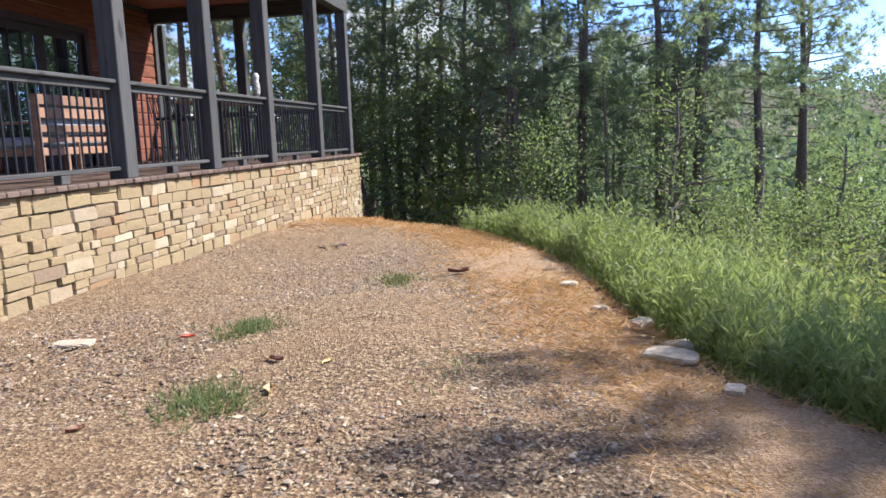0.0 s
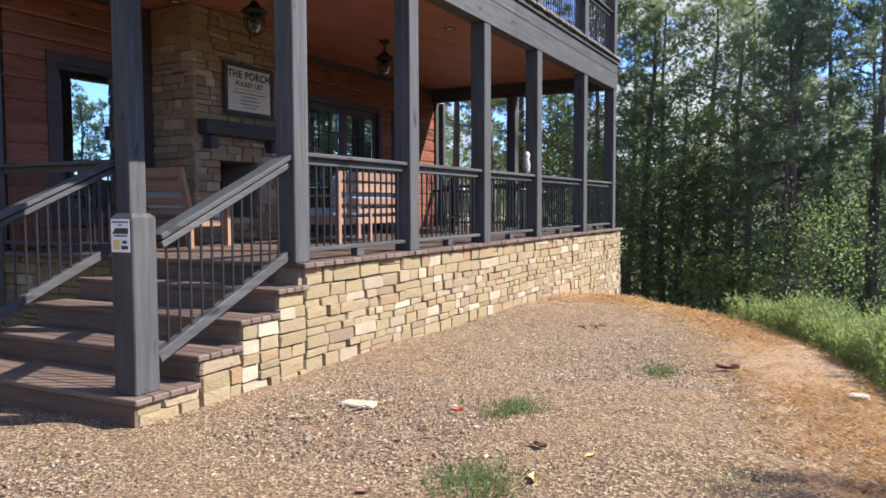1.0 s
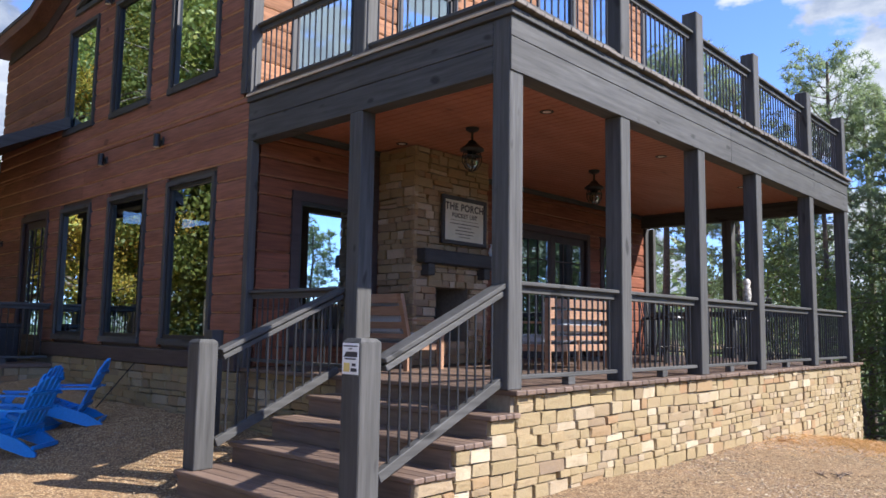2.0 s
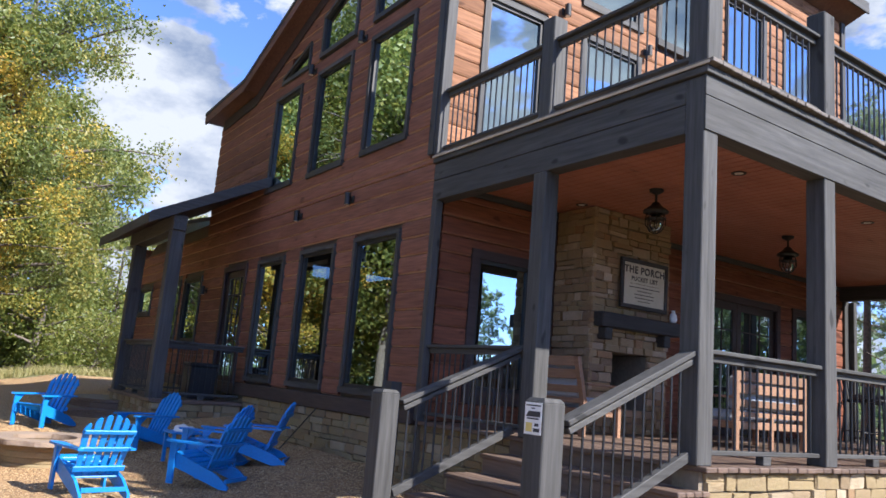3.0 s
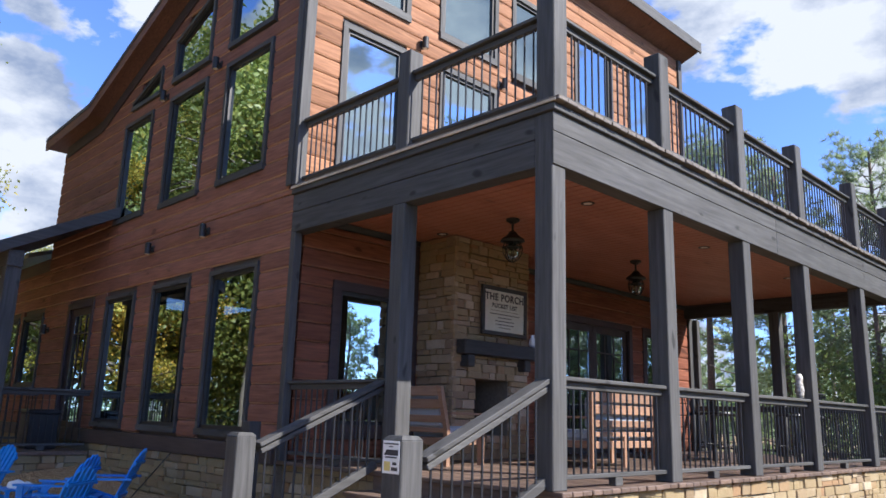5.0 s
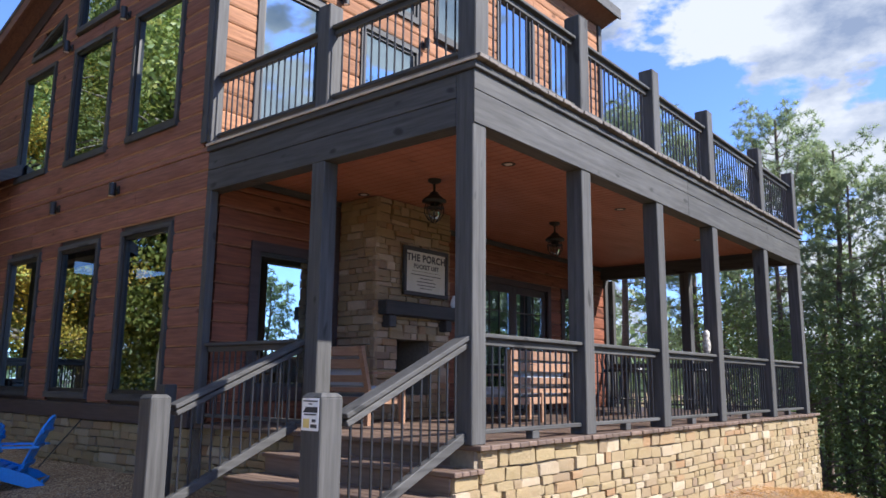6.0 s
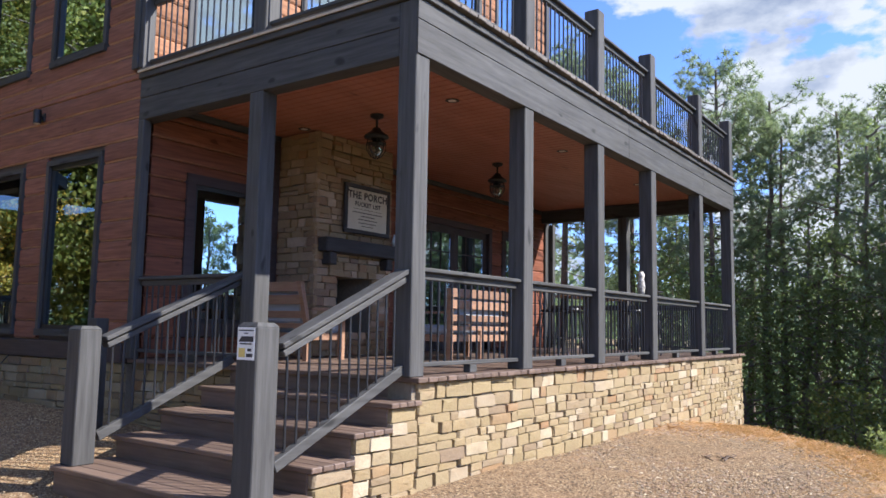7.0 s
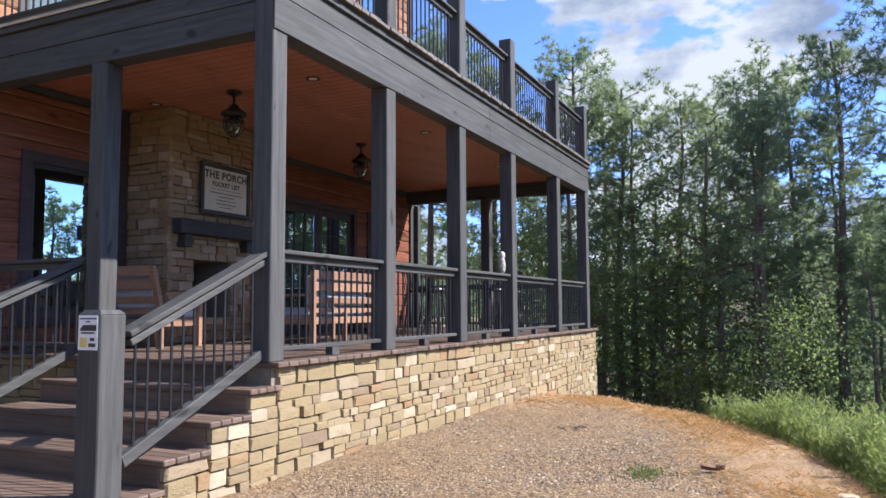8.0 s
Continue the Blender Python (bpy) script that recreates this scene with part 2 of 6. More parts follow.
# ledgestone copy for the fireplace, the ceiling's reddish bounce put into its tones
hearth = stone_mat("warm_bounce_ledgestone", [(r * 1.15, g * 1.0, b * 0.98) for r, g, b in LEDGE])
ledge_many = stone_mat("ledgestone_mixed", LEDGE, True)
mortar = plain("mortar", (0.195, 0.158, 0.112), 0.95, 0, 0.2, 30, 0.4)
cap_stone_m = stone_mat("brown_flagstone", [(0.27, 0.205, 0.16), (0.32, 0.245, 0.19), (0.235, 0.18, 0.142)])
slab_stone = stone_mat("fieldstone", [(0.567, 0.479, 0.365), (0.513, 0.425, 0.317), (0.621, 0.547, 0.439)])


def chair_blue():
    n = Nodes("blue_plastic_lumber", 0.38)
    g = n.noise(45, 4, 0.6)
    c = n.ramp(g, (0.3, (0.009, 0.17, 0.52)), (0.7, (0.018, 0.24, 0.66)))
    n.bump(g, 0.12, 0.002)
    return n.done(c, n.span(n.noise(9, 3), 0.3, 0.5))


blue = chair_blue()


def ground_mat():
    """Gravel, orange pine straw at the pad's edge, and rough grass farther off; the zones are the ground's own."""
    n = Nodes("gravel_pad", 0.95)
    a = n.add("ShaderNodeAttribute")
    a.attribute_name = "zone"
    sep = n.add("ShaderNodeSeparateColor")
    n.link(a.outputs["Color"], sep.inputs[0])
    cell = n.add("ShaderNodeTexVoronoi")
    cell.inputs["Scale"].default_value = 62
    n.link(n.pos, cell.inputs["Vector"])
    grey = n.add("ShaderNodeSeparateColor")
    n.link(cell.outputs["Color"], grey.inputs[0])
    gravel = n.ramp(grey.outputs[0], (0.0, (0.042, 0.0294, 0.0196)), (0.3, (0.151, 0.098, 0.0602)), (0.65, (0.266, 0.179, 0.109)), (0.9, (0.406, 0.311, 0.21)), (1.0, (0.56, 0.469, 0.35)))
    gravel = n.mix(n.ramp(n.noise(1.1, 5), (0.4, (0, 0, 0)), (0.75, (0.473, 0.462, 0.44))), gravel, (0.30, 0.185, 0.105))
    gravel = n.mix(1.0, gravel, (0.83, 0.765, 0.615), "MULTIPLY")
    gx = n.add("ShaderNodeSeparateXYZ")
    n.link(n.pos, gx.inputs[0])
    fresh = n.add("ShaderNodeMapRange")
    fresh.inputs["From Min"].default_value, fresh.inputs["From Max"].default_value = -2.0, -6.5
    n.link(gx.outputs[0], fresh.inputs["Value"])
    gravel = n.mix(fresh.outputs[0], gravel, n.mix(1.0, gravel, (1.75, 1.72, 1.6), "MULTIPLY"))
    straw_n = n.noise(95, 6, 0.75)
    straw = n.ramp(straw_n, (0.25, (0.24, 0.135, 0.075)), (0.55, (0.47, 0.30, 0.165)), (0.8, (0.63, 0.46, 0.29)))
    straw = n.mix(0.42, straw, gravel)
    edge = n.math("ADD", sep.outputs[0], n.span(n.noise(3.2, 6, 0.65), -0.55, 0.55))
    c = n.mix(n.ramp(edge, (0.35, (0, 0, 0)), (0.62, (1, 1, 1))), gravel, straw)
    turf = n.ramp(n.noise(9, 6, 0.7), (0.3, (0.07, 0.0952, 0.035)), (0.55, (0.14, 0.161, 0.063)), (0.75, (0.336, 0.294, 0.126)))
    c = n.mix(n.ramp(n.math("ADD", sep.outputs[1], n.span(n.noise(2.0, 5), -0.4, 0.4)), (0.4, (0, 0, 0)), (0.6, (1, 1, 1))), c, turf)
    litter = n.ramp(n.noise(14, 6, 0.7), (0.3, (0.042, 0.0364, 0.0196)), (0.6, (0.105, 0.084, 0.0448)), (0.8, (0.182, 0.14, 0.07)))
    c = n.mix(sep.outputs[2], c, litter)
    n.bump(n.math("ADD", cell.outputs["Distance"], straw_n), 0.8, 0.012)
    return n.done(c)


ground_m = ground_mat()


def pebble_mat():
    n = Nodes("pebbles", 0.8)
    r = n.random(island=True)
    c = n.ramp(r, (0.0, (0.07, 0.052, 0.042)), (0.14, (0.20, 0.125, 0.085)), (0.28, (0.145, 0.135, 0.13)), (0.42, (0.27, 0.19, 0.125)), (0.55, (0.30, 0.20, 0.165)), (0.68, (0.23, 0.21, 0.19)), (0.8, (0.36, 0.265, 0.175)), (0.92, (0.42, 0.36, 0.30)), (1.0, (0.60, 0.53, 0.44)))
    c = n.mix(1.0, c, (0.83, 0.77, 0.635), "MULTIPLY")
    gx = n.add("ShaderNodeSeparateXYZ")
    n.link(n.pos, gx.inputs[0])
    fresh = n.add("ShaderNodeMapRange")
    fresh.inputs["From Min"].default_value, fresh.inputs["From Max"].default_value = -2.0, -6.5
    n.link(gx.outputs[0], fresh.inputs["Value"])
    c = n.mix(fresh.outputs[0], c, n.mix(1.0, c, (1.45, 1.4, 1.25), "MULTIPLY"))
    return n.done(c)


pebble_m = pebble_mat()
bark_pine = plain("pine_bark", (0.14, 0.105, 0.084), 0.95, 0, 0.5, 14, 0.8)
bark_oak = plain("oak_bark", (0.161, 0.133, 0.112), 0.95, 0, 0.4, 16, 0.8)
needles = leafy("pine_needles", [(0.16, 0.21, 0.145), (0.225, 0.28, 0.185), (0.30, 0.35, 0.235)], 0.68)
oak_leaves = leafy("oak_leaves", [(0.11, 0.14, 0.04), (0.17, 0.205, 0.055), (0.26, 0.27, 0.07), (0.38, 0.31, 0.07)], 0.5)
near_oak_leaves = leafy("near_oak_leaves", [(0.10, 0.135, 0.04), (0.165, 0.205, 0.062), (0.24, 0.265, 0.085), (0.40, 0.33, 0.075)], 0.5, patchy=0.45)
near_gold_leaves = leafy("near_turning_leaves", [(0.20, 0.235, 0.06), (0.38, 0.34, 0.065), (0.54, 0.40, 0.075), (0.62, 0.36, 0.055)], 0.5, patchy=0.6)
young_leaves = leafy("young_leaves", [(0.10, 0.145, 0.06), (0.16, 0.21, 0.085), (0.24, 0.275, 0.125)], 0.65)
gold_leaves = leafy("turning_leaves", [(0.12, 0.18, 0.036), (0.288, 0.288, 0.048), (0.576, 0.384, 0.048), (0.66, 0.312, 0.036)], 0.5)
weed_green = leafy("tall_weeds", [(0.16, 0.20, 0.065), (0.25, 0.30, 0.10), (0.37, 0.40, 0.19)], 0.55)
grass_green = leafy("short_grass", [(0.085, 0.12, 0.045), (0.135, 0.175, 0.07), (0.21, 0.225, 0.11)], 0.4)
straw_m = leafy("dry_straw", [(0.351, 0.176, 0.0715), (0.559, 0.305, 0.13), (0.65, 0.429, 0.227)], 0.3)
pale_grass = leafy("pale_grass", [(0.208, 0.208, 0.078), (0.364, 0.325, 0.143), (0.52, 0.429, 0.221)], 0.35)
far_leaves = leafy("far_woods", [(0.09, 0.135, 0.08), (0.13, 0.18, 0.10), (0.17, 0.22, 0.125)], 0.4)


# ---------- building helpers ----------
def empty(name, at=(0, 0, 0), label="", category="", group="", kind="", turn=0.0):
    ob = new(name)
    ob.matrix_basis = pose(*at, 0, 0, turn)
    ob.empty_display_size = 0.1
    return tagged(ob, label, category, group, kind)


def mesh_of(name, bm, material, smooth=False):
    me = bpy.data.meshes.new(name)
    bm.to_mesh(me)
    bm.free()
    if material:
        me.materials.append(material)
    if smooth:
        for p in me.polygons:
            p.use_smooth = True
    return me


def part(name, bm, material, parent, label="", smooth=False):
    ob = new(name, mesh_of(name, bm, material, smooth))
    ob.parent = parent
    return tagged(ob, label)


def piece(name, me, parent, m):
    ob = new(name, me)
    ob.parent = parent
    ob.matrix_basis = m
    return ob


def shape(name, bm, material, label="", category="", kind="", smooth=False, group=""):
    return tagged(new(name, mesh_of(name, bm, material, smooth)), label, category, group, kind)


def box(bm, x0, y0, z0, x1, y1, z1, bev=0.0, m=None):
    """A box between two corners, its edges chamfered by bev."""
    b2 = bmesh.new()
    bmesh.ops.create_cube(b2, size=1.0)
    for v in b2.verts:
        v.co = Vector(((x0 + x1) / 2 + v.co.x * (x1 - x0), (y0 + y1) / 2 + v.co.y * (y1 - y0), (z0 + z1) / 2 + v.co.z * (z1 - z0)))
    if bev:
        bmesh.ops.bevel(b2, geom=b2.edges[:], offset=bev, segments=1, affect="EDGES")
    if m is not None:
        bmesh.ops.transform(b2, matrix=m, verts=b2.verts)
    join(bm, b2)
    return bm


def join(bm, b2):
    at = {v: bm.verts.new(v.co) for v in b2.verts}
    for f in b2.faces:
        bm.faces.new([at[v] for v in f.verts])
    b2.free()


def rod(bm, a, b, r0, r1=None, n=8):
    """A round rod from a to b."""
    a, b = Vector(a), Vector(b)
    r1 = r0 if r1 is None else r1
    turn = (b - a).to_track_quat("Z", "Y").to_matrix()
    rings = []
    for p, r in ((a, r0), (b, r1)):
        rings.append([bm.verts.new(p + turn @ Vector((r * math.cos(2 * math.pi * k / n), r * math.sin(2 * math.pi * k / n), 0))) for k in range(n)])
    for k in range(n):
        bm.faces.new((rings[0][k], rings[0][(k + 1) % n], rings[1][(k + 1) % n], rings[1][k]))
    bm.faces.new(rings[0][::-1])
    bm.faces.new(rings[1])
    return bm


def lathe(bm, outline, n=20, at=(0, 0, 0), wobble=0.0, seed=0):
    """A body turned round z from (radius, height) points."""
    rng = random.Random(seed)
    rings = []
    for r, z in outline:
        rings.append([bm.verts.new((at[0] + (r + rng.uniform(-wobble, wobble)) * math.cos(2 * math.pi * k / n), at[1] + (r + rng.uniform(-wobble, wobble)) * math.sin(2 * math.pi * k / n), at[2] + z)) for k in range(n)])
    for a, b in zip(rings, rings[1:]):
        for k in range(n):
            bm.faces.new((a[k], a[(k + 1) % n], b[(k + 1) % n], b[k]))
    bm.faces.new(rings[0][::-1])
    bm.faces.new(rings[-1])
    return bm


def prism(bm, outline, axis, a, b):
    """A flat outline pushed from a to b along an axis; outline points are the two other coordinates in order."""
    def put(p, q, s):
        return {"x": (s, p, q), "y": (p, s, q), "z": (p, q, s)}[axis]
    lo = [bm.verts.new(put(p, q, a)) for p, q in outline]
    hi = [bm.verts.new(put(p, q, b)) for p, q in outline]
    k = len(outline)
    for n in range(k):
        bm.faces.new((lo[n], lo[(n + 1) % k], hi[(n + 1) % k], hi[n]))
    bm.faces.new(lo[::-1])
    bm.faces.new(hi)
    bmesh.ops.recalc_face_normals(bm, faces=bm.faces)
    return bm


def tri_mesh(name, verts, tris, material):
    """A mesh of triangles from arrays."""
    me = bpy.data.meshes.new(name)
    verts, tris = np.asarray(verts, np.float32), np.asarray(tris, np.int32)
    me.vertices.add(len(verts))
    me.vertices.foreach_set("co", verts.ravel())
    me.loops.add(tris.size)
    me.loops.foreach_set("vertex_index", tris.ravel())
    me.polygons.add(len(tris))
    me.polygons.foreach_set("loop_start", np.arange(0, tris.size, 3, dtype=np.int32))
    me.polygons.foreach_set("loop_total", np.full(len(tris), 3, np.int32))
    me.materials.append(material)
    me.update(calc_edges=True)
    return me


# ---------- the lie of the land ----------
def smooth01(a, b, v):
    t = np.clip((v - a) / (b - a), 0, 1)
    return t * t * (3 - 2 * t)


EDGE_Y = np.array([-14, -6, -1.93, -0.77, 0.71, 2.06, 3.32, 4.58, 5.45, 6.33, 8.0, 14, 40])
EDGE_X = np.array([9.0, 7.2, 5.40, 4.74, 4.36, 4.13, 3.76, 3.15, 2.5, 1.5, 0.6, -1, -4])


def land(x, y):
    """Height of the ground at x, y (arrays)."""
    x, y = np.asarray(x, float), np.asarray(y, float)
    z = -0.10 - 0.10 * smooth01(-2, -6, y) * smooth01(-2, 2, x)
    z = z + 0.02 * smooth01(-1.6, 0.3, y) * smooth01(6.5, 4.5, y) * smooth01(-1, 0.2, x)
    berm = smooth01(-2.6, 0.0, y) * smooth01(-1.2, -5.0, x)
    z = z + 0.36 * berm + 0.28 * smooth01(-7.8, -10.5, x) - 0.06 * smooth01(-0.5, -4, x)
    z = z - 0.145 * np.clip(y - 6.8, 0, 5) * smooth01(-30, -12, x)
    d = np.clip(x - np.interp(y, EDGE_Y, EDGE_X), 0, None)
    drop = 0.62 * np.clip(d - 0.1, 0, 4) + 0.30 * np.clip(d - 4, 0, 14) + 0.05 * np.clip(d - 18, 0, 60)
    back = np.clip(y - 11.5, 0, None) * smooth01(-24, -10, x)
    drop = np.maximum(drop, 0.35 * np.clip(back, 0, 18) + 0.05 * np.clip(back - 18, 0, 60))
    z = z - drop - 2.3 * smooth01(-33, -41, x)
    r = np.hypot(x - 4, y + 5)
    hill = smooth01(150, 420, r) * (23 + 10 * np.sin(np.arctan2(y, x) * 5 + 0.6))
    return z + hill * smooth01(-40, 60, x + 0.4 * y)


def land1(x, y):
    return float(land(x, y))


def spread(near0, near1, step, far0, far1, n):
    a = near0 - (near0 - far0) * (np.linspace(1, 0, n, endpoint=False) ** 2.6)
    b = near1 + (far1 - near1) * (np.linspace(0, 1, n + 1)[1:] ** 2.6)
    return np.concatenate([a, np.arange(near0, near1, step), [near1], b])


def build_ground():
    xs, ys = spread(-16, 11, 0.17, -700, 700, 34), spread(-8, 12.5, 0.17, -700, 700, 34)
    X, Y = np.meshgrid(xs, ys)
    Z = land(X, Y)
    rng = np.random.default_rng(3)
    near = (np.abs(X) < 17) & (np.abs(Y) < 13)
    Z = Z + near * rng.normal(0, 0.008, Z.shape) + near * 0.025 * np.sin(1.7 * X + 0.6 * Y) * np.sin(1.3 * Y - 0.4 * X)
    nx, ny = len(xs), len(ys)
    idx = np.arange(nx * ny).reshape(ny, nx)
    a, b, c, d = idx[:-1, :-1].ravel(), idx[:-1, 1:].ravel(), idx[1:, 1:].ravel(), idx[1:, :-1].ravel()
    tris = np.concatenate([np.stack([a, b, c], 1), np.stack([a, c, d], 1)])
    me = tri_mesh("ground", np.stack([X.ravel(), Y.ravel(), Z.ravel()], 1), tris, ground_m)
    for p in me.polygons:
        p.use_smooth = True
    ex = np.interp(Y, EDGE_Y, EDGE_X)
    dist = X - ex
    straw = 0.8 * np.exp(-((dist + 0.32) / 0.42) ** 2) * (0.55 + 0.45 * smooth01(-3.5, -0.5, Y)) * smooth01(-6.5, -4.0, Y) + 0.75 * np.exp(-((X - 0.4) / 1.0) ** 2 - ((Y - 6.8) / 2.4) ** 2) + 0.20 * smooth01(-2.2, -0.6, dist) * (dist < 0)
    far = smooth01(55, 75, np.hypot(X, Y))
    turf = np.maximum(smooth01(-26.5, -30, X), smooth01(-8.5, -13, Y)) * (dist < 0)
    litter = np.maximum(smooth01(0.15, 0.8, dist), smooth01(11.5, 13, Y) * smooth01(-30, -20, X))
    turf, litter = np.maximum(turf, 0.0), np.maximum(litter, far)
    col = me.color_attributes.new("zone", "FLOAT_COLOR", "POINT")
    col.data.foreach_set("color", np.stack([straw.ravel(), turf.ravel(), litter.ravel(), np.ones(nx * ny)], 1).astype(np.float32).ravel())
    tagged(new("ground", me), "pale tan gravel yard sloping away to brown leaf litter", "ground", "", "structure")


build_ground()

# ---------- house shell ----------
WALL_X = -4.2            # the side wall along the porch
DECK = 0.87
OUT_Y = 10.85            # end of the porch deck
POST_Y = (0.0, 1.94, 3.87, 5.82, 8.22, 10.24)
TOP = 0.375              # roof pitch


def roof_z(x):
    return 7.45 + TOP * max(0.0, x + 11.5) + 0.05 * min(0.0, x + 11.5)


def cells(spans, holes):
    """Cuts the rectangle (a0, a1, z0, z1) into boxes round the holes."""
    a0, a1, z0, z1 = spans
    cuts = sorted({a0, a1, *[v for h in holes for v in h[:2] if a0 < v < a1]})
    out = []
    for p, q in zip(cuts, cuts[1:]):
        mid, z = (p + q) / 2, z0
        for h in sorted((h for h in holes if h[0] < mid < h[1]), key=lambda h: h[2]):
            if h[2] > z:
                out.append((p, q, z, min(h[2], z1)))
            z = max(z, h[3])
        if z < z1:
            out.append((p, q, z, z1))
    return out


# windows and doors: from, to, bottom, top
FRONT_HOLES = [(-6.18, -4.98, 1.19, 3.35), (-8.14, -6.95, 1.19, 3.34), (-10.10, -8.95, 1.19, 3.33),
               (-6.28, -5.06, 4.82, 6.68), (-8.26, -7.03, 4.82, 6.68), (-10.20, -9.08, 4.84, 6.68),
               (-12.0, -10.85, DECK, 3.30), (-16.62, -15.38, 1.85, 3.30), (-14.95, -13.70, 1.86, 3.30), (-19.45, -18.15, 2.62, 3.30)]
RAKED = [(-9.98, -8.86, 7.06), (-8.27, -7.02, 7.11), (-6.28, -5.06, 7.09)]     # from, to, bottom: tops follow the roof
SIDE_HOLES = [(0.84, 1.78, 1.30, 3.06), (5.65, 7.95, DECK, 3.20), (8.60, 9.25, 1.35, 3.20),
              (0.70, 1.74, 4.50, 6.86), (2.64, 3.84, 4.95, 6.90),
              (0.68, 1.78, 7.54, 8.97), (2.60, 3.84, 7.54, 8.97), (4.40, 5.59, 7.48, 8.97), (6.30, 7.46, 7.48, 8.97), (8.22, 9.36, 7.48, 8.97)]


def raked_top(x):
    return max(7.10, roof_z(x) - (0.95 if x < -8.5 else 0.86))


plank_cache = {}


def plank_mesh(material):
    """A siding log of unit length and height with a rounded face towards -y."""
    if material.name not in plank_cache:
        bm = bmesh.new()
        line = [(-0.5, 1.0), (-0.5, 0.62), (-0.45, 0.24), (-0.37, 0.06), (0.0, 0.0), (0.38, 0.07), (0.46, 0.26), (0.5, 0.62), (0.5, 1.0)]
        a = [bm.verts.new((-0.5, y, z)) for z, y in line]
        b = [bm.verts.new((0.5, y, z)) for z, y in line]
        for n in range(len(line) - 1):
            bm.faces.new((a[n], b[n], b[n + 1], a[n + 1]))
        bm.faces.new(a)
        bm.faces.new(b[::-1])
        bmesh.ops.recalc_face_normals(bm, faces=bm.faces)
        plank_cache[material.name] = mesh_of("log_plank", bm, material)
    return plank_cache[material.name]


COURSE = 0.245


def lay_planks(parent, material, place, a0, a1, z0, z1, holes, limit=None, seed=1):
    """Courses of log siding round the holes; place(a, z) gives a piece's pose. limit(z): the lowest a at that height."""
    rng = random.Random(seed)
    me = plank_mesh(material)
    z = z0
    while z < z1 - 0.03:
        h = min(COURSE, z1 - z)
        lo = max(a0, limit(z + h)) if limit else a0
        spans = [(lo, a1)]
        for p, q, b, t in holes:
            if b < z + h * 0.6 and t > z + h * 0.4:
                nxt = []
                for s, e in spans:
                    if q <= s or p >= e:
                        nxt.append((s, e))
                    else:
                        if p > s:
                            nxt.append((s, p))
                        if q < e:
                            nxt.append((q, e))
                spans = nxt
        for s, e in spans:
            while e - s > 0.03:
                length = e - s if e - s < 4.6 else rng.uniform(2.4, 4.2)
                piece("log_plank", me, parent, place(s + length / 2, z + h / 2) @ Matrix.Diagonal((length - 0.006, 0.045 + rng.uniform(-0.003, 0.003), h - 0.004, 1)))
                s += length
        z += h


def on_front(a, z):
    return pose(a, -0.005, z)


def on_side(a, z):
    return pose(WALL_X + 0.005, a, z, 0, 0, 90)


front_holes_all = FRONT_HOLES + [(p + (q - p) * k / 6, p + (q - p) * (k + 1) / 6, b, raked_top(p + (q - p) * (k + 1) / 6)) for p, q, b in RAKED for k in range(6)]
front_wall = empty("wall_front", (0, 0, 0), "red-brown cedar log siding on the gabled front", "wall", "", "structure")
bm = bmesh.new()
for a0, a1, b0, b1 in cells((-13.7, WALL_X - 0.205, DECK - 0.05, 10.2), front_holes_all) + cells((-19.9, -13.7, DECK - 0.05, 4.6), FRONT_HOLES):
    box(bm, a0, 0.045, b0, a1, 0.22, b1)
for co, no in (((-11.5, 0, 7.24), Vector((-TOP, 0, 1))), ((-11.5, 0, 7.24), Vector((-0.05, 0, 1)))):
    bmesh.ops.bisect_plane(bm, geom=bm.verts[:] + bm.edges[:] + bm.faces[:], plane_co=co, plane_no=no.normalized(), clear_outer=True)
part("wall_core", bm, dark_band, front_wall)
side_wall = empty("wall_side", (0, 0, 0), "sunlit orange cedar log siding above the porch", "wall", "", "structure")
bm = bmesh.new()
for a0, a1, b0, b1 in cells((0.05, 10.5, DECK - 0.05, 9.96), SIDE_HOLES):
    box(bm, WALL_X - 0.2, a0, b0, WALL_X - 0.045, a1, b1)
part("wall_core", bm, dark_band, side_wall)

bm = bmesh.new()
box(bm, -19.9, 0.3, DECK - 0.2, WALL_X - 0.21, 10.3, DECK - 0.02)
shape("floor_ground", bm, room_floor, "dark wooden floor inside the house", "floor", "structure")
bm = bmesh.new()
box(bm, -13.7, 0.3, 4.05, WALL_X - 0.21, 10.3, 4.3)
shape("floor_upper", bm, room_floor, "dark wooden upper floor inside the house", "floor", "structure")
bm = bmesh.new()
box(bm, -13.7, 10.3, -1.2, WALL_X - 0.21, 10.5, 7.2)
box(bm, -19.9, 10.3, -1.2, -13.7, 10.5, 4.6)
box(bm, -11.0, 10.3, 7.2, WALL_X - 0.21, 10.5, 7.4)
box(bm, -20.1, 0.0, -1.2, -19.9, 10.5, 4.6)
box(bm, -13.9, 0.22, 4.3, -13.7, 10.3, 7.2)
shape("wall_back", bm, cedar_x, "brown cedar walls at the back of the house", "wall", "structure")
bm = bmesh.new()
box(bm, -19.8, 5.2, DECK, WALL_X - 0.3, 5.3, 4.05)
box(bm, -13.6, 5.2, 4.3, WALL_X - 0.3, 5.3, 7.2)
shape("wall_inner", bm, room_wall, "dim plaster wall inside the house", "wall", "structure")


